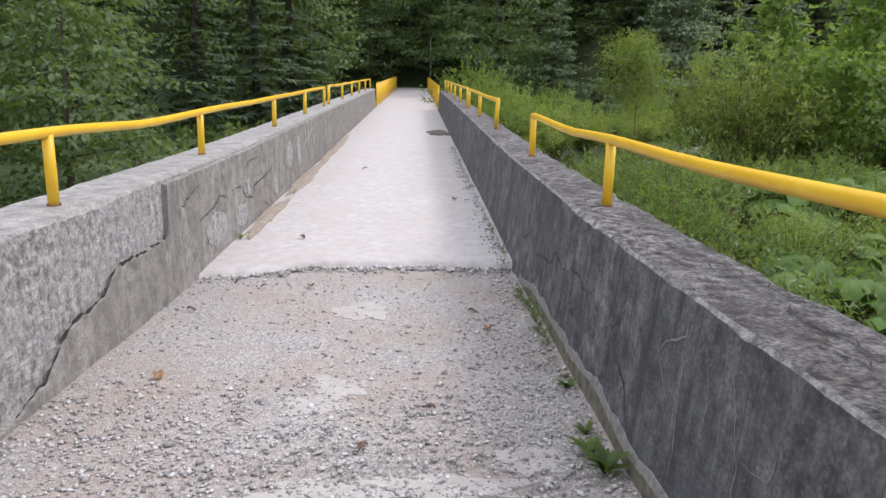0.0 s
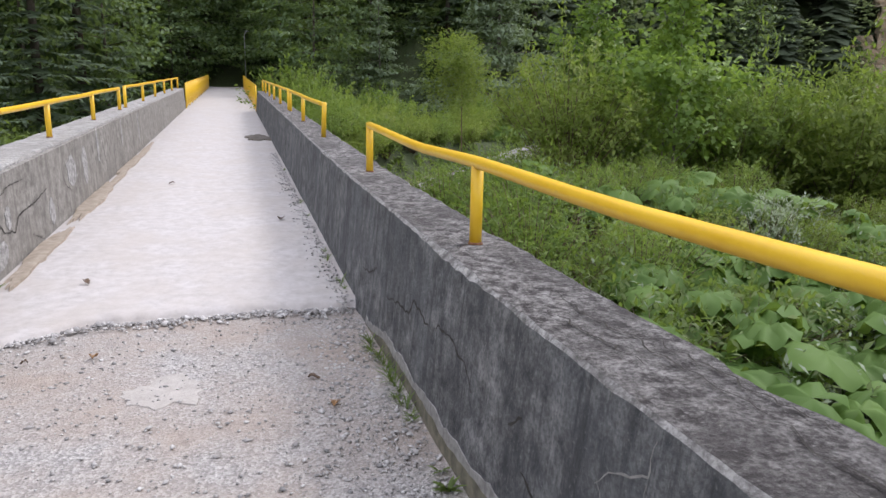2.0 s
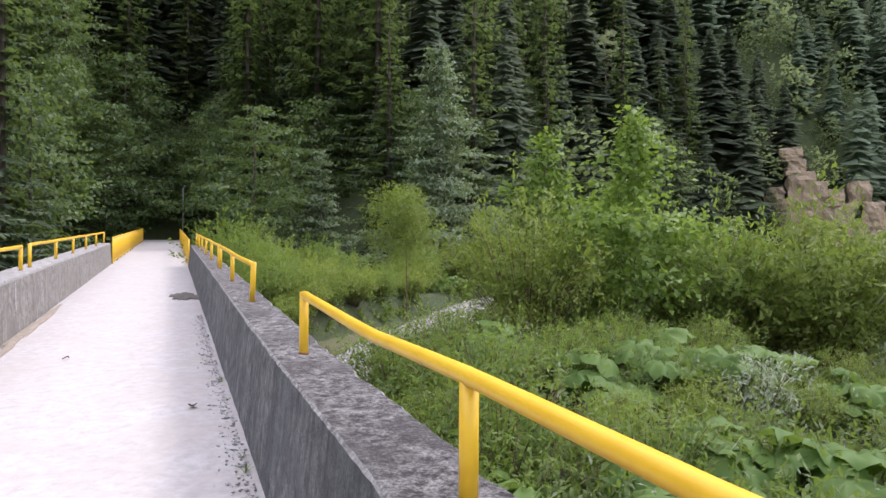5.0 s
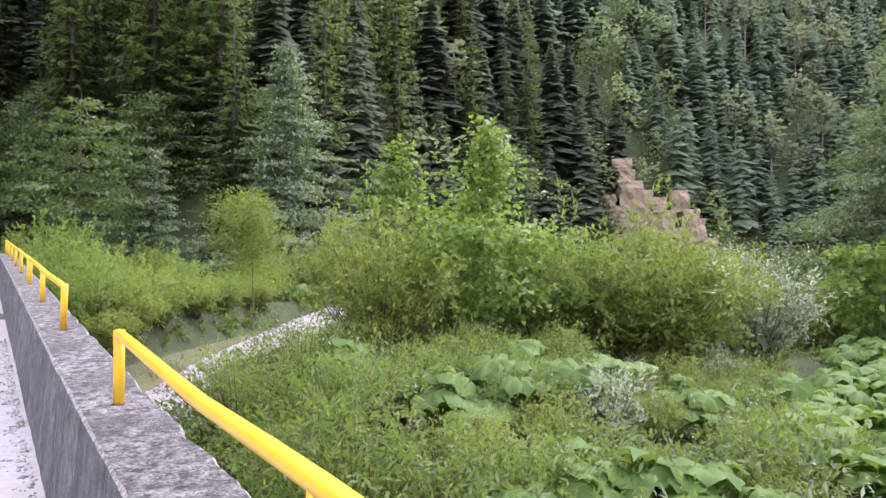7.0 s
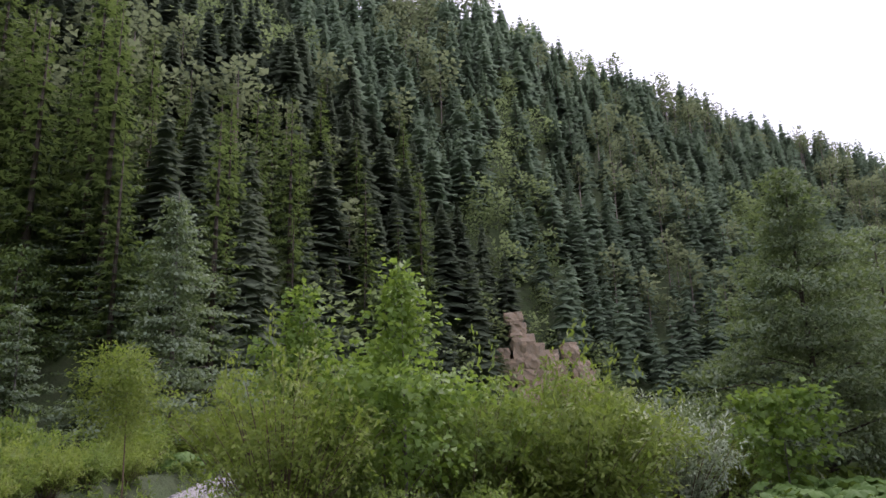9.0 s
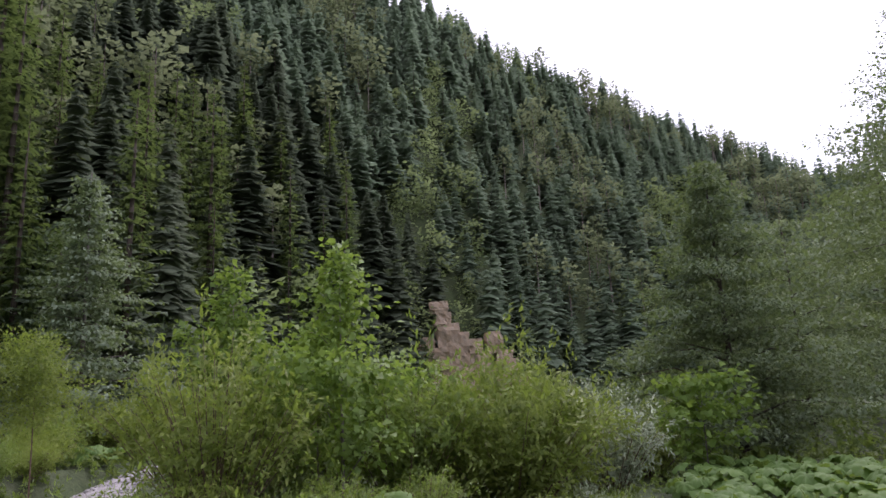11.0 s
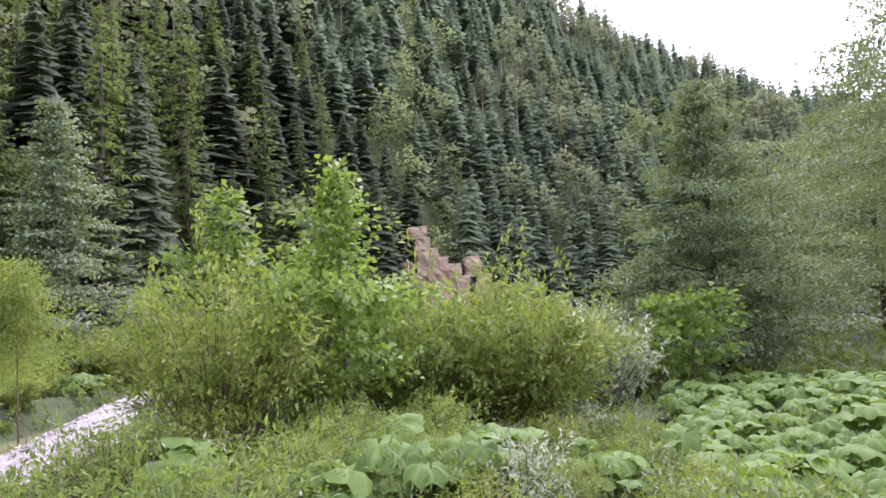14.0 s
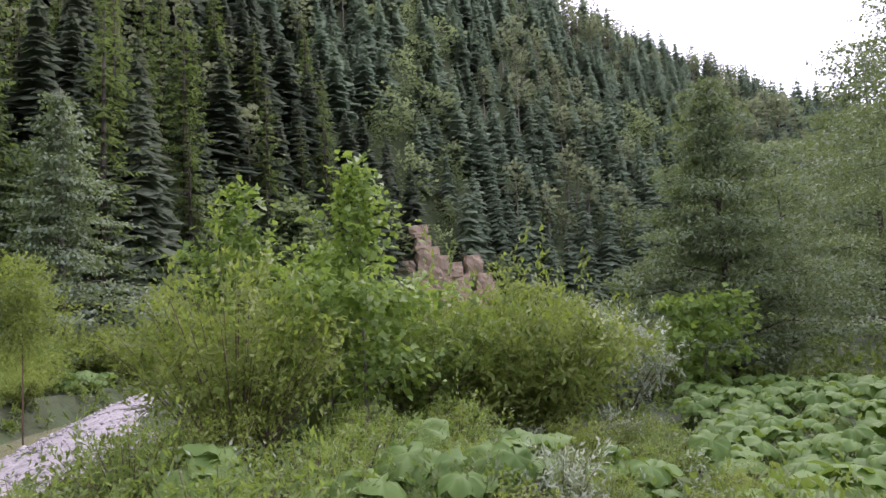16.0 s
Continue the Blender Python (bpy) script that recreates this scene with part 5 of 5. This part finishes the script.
for i, (y0, y1, q) in enumerate(((2.2, 1.2, 0.6), (3.2, 2.6, 0.3), (1.9, 1.4, 0.45), (2.8, 2.1, 0.75), (4.0, 3.6, 0.6), (3.4, 2.2, 0.55), (1.6, 1.0, 0.8))):
    x0 = 0.985 + 0.445 * q
    pts = np.array([(x0 + 0.05 * noise.noise(Vector((k * 9, i, 0))) + 0.02 * noise.noise(Vector((k * 31, i, 4))) + 0.05 * (k - 0.5), y0 + (y1 - y0) * k) for k in np.linspace(0, 1, 26)])
    wd = 0.0035 * (0.5 + 0.5 * np.abs(np.sin(np.arange(26) * 1.9))) * np.sin(np.linspace(0.1, 3.04, 26)) + 0.001
    v = [(p[0] + s * w, p[1], float(cap_z(p[1])) + 0.0085) for s in (1, -1) for p, w in zip(pts, wd)]
    part("crack", raw("crack", v, [(j, j + 1, 27 + j, 26 + j) for j in range(25)], M_CRACK), M_CRACK, wall_right)


# ---- stones, twigs, weeds and stains on the deck ----
g = np.random.default_rng(8)
n = 24000
sx, sy = g.uniform(-1.82, 0.88, n), 6.05 - 5.6 * g.uniform(0, 1, n) ** 0.8
keep = (g.uniform(0, 1, n) < 0.14 + 0.86 * smooth(0.1, 0.8, sx)) | (g.uniform(0, 1, n) < smooth(3.9, 2.6, sy))
sx, sy = sx[keep], sy[keep]
pebbles("deck_gravel", np.c_[sx, sy, np.full(len(sx), 0.006)], g.gamma(2.4, 0.0027, len(sx)) + 0.003, M_PEBBLE_MIX, "loose grey road gravel on the deck", "gravel", 9)
n = 800
sx = g.uniform(-1.8, 0.86, n)
sy = joint_y(sx) - np.abs(g.normal(0, 0.09, n)) + 0.03
pebbles("joint_rubble", np.c_[sx, sy, np.full(n, 0.012)], g.gamma(2.2, 0.005, n) + 0.004, M_PEBBLE_MIX, "crumbled concrete rubble along the screed's edge", "rubble", 10)
n = 900
sx, sy = 0.86 - np.abs(g.normal(0, 0.08, n)), g.uniform(6, 16, n)
pebbles("edge_grit", np.c_[sx, sy, deck_z(sy) + 0.004], g.gamma(2.2, 0.004, n) + 0.004, M_PEBBLE_MIX, "grit gathered along the foot of the wall", "grit", 11)


def splash(name, x, y, w, l, thick, mat, label, category, seed):
    o, m = [], 60
    for k in range(m):
        a = 2 * math.pi * k / m
        q = 1 + 0.6 * noise.noise(Vector((math.cos(a) * 1.6 + seed, math.sin(a) * 1.6, 0))) + 0.4 * noise.noise(Vector((math.cos(a) * 4 + seed, math.sin(a) * 4, 0)))
        o.append((w * q * math.cos(a), l * q * math.sin(a)))
    v = [(a, b, -0.02) for a, b in o] + [(a * 0.94, b * 0.94, thick) for a, b in o] + [(0, 0, thick * 1.3)]
    f = [(k, (k + 1) % m, m + (k + 1) % m, m + k) for k in range(m)] + [(m + k, m + (k + 1) % m, 2 * m) for k in range(m)]
    ob = new(name, raw(name, v, f, mat))
    slope = math.atan(0.0445) if y > 6.2 else 0
    ob.matrix_basis = Matrix.Translation((x, y, float(deck_z(y)))) @ Matrix.Rotation(slope, 4, "X")
    return tagged(ob, label, category)


for i, (x, y, w, l) in enumerate(((-0.36, 4.78, 0.24, 0.2), (-0.42, 3.42, 0.16, 0.14), (-0.5, 3.2, 0.15, 0.13), (0.5, 2.66, 0.22, 0.12), (0.12, 2.45, 0.3, 0.1), (-0.3, 2.4, 0.3, 0.12))):
    splash("cement_splash", x, y, w, l, 0.004, M_SPLASH, "pale cement splash dried on the gravelled deck", "stain", i)
splash("mud_puddle", 0.62, 19.3, 0.34, 0.85, 0.022, M_MUD_DARK, "dark patch of mud and leaf litter by the wall", "mud", 21)
splash("mud_film", -1.72, 7.9, 0.09, 1.2, 0.019, M_MUD, "brown dried mud along the plastered wall", "mud", 22)
splash("mud_film", -1.74, 11.0, 0.09, 1.8, 0.021, M_MUD, "brown dried mud along the plastered wall", "mud", 23)
splash("mud_film", -1.75, 15.0, 0.08, 2.4, 0.021, M_MUD, "brown dried mud along the plastered wall", "mud", 24)


def litter(name, x, y, ln, wd, turn, mat, label, category):
    """A curled dry leaf or a bit of bark."""
    v, f = [], []
    for i in range(7):
        k = i / 6
        w = wd * math.sin(math.pi * (0.08 + 0.84 * k)) * (1 + 0.2 * math.sin(i * 3.1 + x * 9))
        for j in (-1, -0.4, 0.4, 1):
            v.append((ln * (k - 0.5), w * j, 0.006 + 0.5 * wd * j * j + 0.012 * math.sin(k * 5)))
    for i in range(6):
        for j in range(3):
            f.append((i * 4 + j, i * 4 + j + 1, i * 4 + j + 5, i * 4 + j + 4))
    ob = new(name, raw(name, v, f, mat, True))
    ob.matrix_basis = Matrix.Translation((x, y, float(deck_z(y)) + 0.012)) @ Matrix.Rotation(turn, 4, "Z")
    md = ob.modifiers.new("thickness", "SOLIDIFY")
    md.thickness = 0.003
    return tagged(ob, label, category, "litter on the deck")


for i, (x, y, ln, wd, dark) in enumerate(((0.42, 4.76, 0.07, 0.02, 1), (0.49, 4.38, 0.085, 0.025, 0), (0.07, 3.15, 0.08, 0.016, 1), (-0.23, 2.74, 0.07, 0.018, 1), (-1.39, 3.53, 0.06, 0.028, 0), (-1.6, 4.75, 0.06, 0.02, 1),
                                          (-0.85, 5.41, 0.07, 0.025, 0), (-1.23, 5.4, 0.05, 0.015, 1), (-1.47, 5.53, 0.06, 0.015, 1), (-1.16, 6.94, 0.07, 0.025, 1), (-0.81, 2.99, 0.06, 0.008, 1), (0.52, 9.2, 0.1, 0.04, 1), (-0.9, 12, 0.08, 0.03, 1))):
    litter("bark_scrap" if dark else "dry_leaf", x, y, ln, wd, i * 1.3, M_TWIG if dark else M_DRYLEAF, "small dark scrap of bark lying on the deck" if dark else "curled brown dry leaf lying on the deck", "bark" if dark else "leaf")


def tuft(x, y, n, tall, wid, seed, mat, name, label):
    g = np.random.default_rng(seed)
    v, f = [(0, 0, 0)], []
    for i in range(n):
        a, h, ln = g.uniform(0, 6.28), tall * g.uniform(0.5, 1.1), tall * g.uniform(0.3, 0.9)
        d, s = np.array((math.cos(a), math.sin(a), 0)), np.array((-math.sin(a), math.cos(a), 0))
        b = len(v)
        for k in (0.12, 0.4, 0.7, 1.0):
            p = d * (ln * k * k * 0.7 + 0.03 * k) + np.array((0, 0, h * (k - 0.35 * k * k)))
            w = wid * (0.5 + 1.2 * k) * (1 - k ** 2.5) + 0.0008
            v += [p + s * w, p - s * w]
        f += [(0, b, b + 1)] + [(b + 2 * k, b + 2 * k + 1, b + 2 * k + 3, b + 2 * k + 2) for k in range(3)]
    ob = new(name, raw(name, v, f, mat, True))
    ob.matrix_basis = Matrix.Translation((x, y, float(deck_z(y)) - 0.005))
    return tagged(ob, label, "weed", "weeds along the parapets")


for i, (x, y, n, h, w) in enumerate(((0.80, 2.56, 22, 0.17, 0.02), (0.76, 2.72, 14, 0.12, 0.016), (0.80, 2.9, 12, 0.09, 0.01), (0.83, 3.44, 16, 0.09, 0.01), (0.84, 3.6, 10, 0.06, 0.006))):
    tuft(x, y, n, h, w, 500 + i, M_HERB, "dandelion_weed", "green broad-leaved weed rooted at the wall's foot")
for i in range(26):
    g = np.random.default_rng(600 + i)
    y = 4.1 + 1.9 * i / 26 if i < 18 else g.uniform(6.2, 14)
    tuft(0.845 + g.normal(0, 0.012), y, 12, g.uniform(0.05, 0.13) if i != 6 else 0.2, 0.003, 640 + i, M_HERB, "grass_tuft", "small tuft of grass at the wall's foot")
tuft(-1.78, 6.9, 16, 0.09, 0.006, 700, M_HERB, "grass_tuft", "small tuft of grass at the wall's foot")

# a thin grey pole where the bridge meets the wood
pv, pf = tube([(0, 0, -0.4), (0, 0, 2.5), (0, 0, 4.4), (0.12, 0, 4.7), (0.35, 0, 4.75)], [0.05, 0.045, 0.035, 0.03, 0.03], 8)
pole = thing("lamp_pole", (1.15, 63.0, float(ground_z(1.15, 63.0))), "thin grey metal pole at the far end of the bridge", "pole")
part("shaft", raw("shaft", pv, pf, M_STEEL, True), M_STEEL, pole)
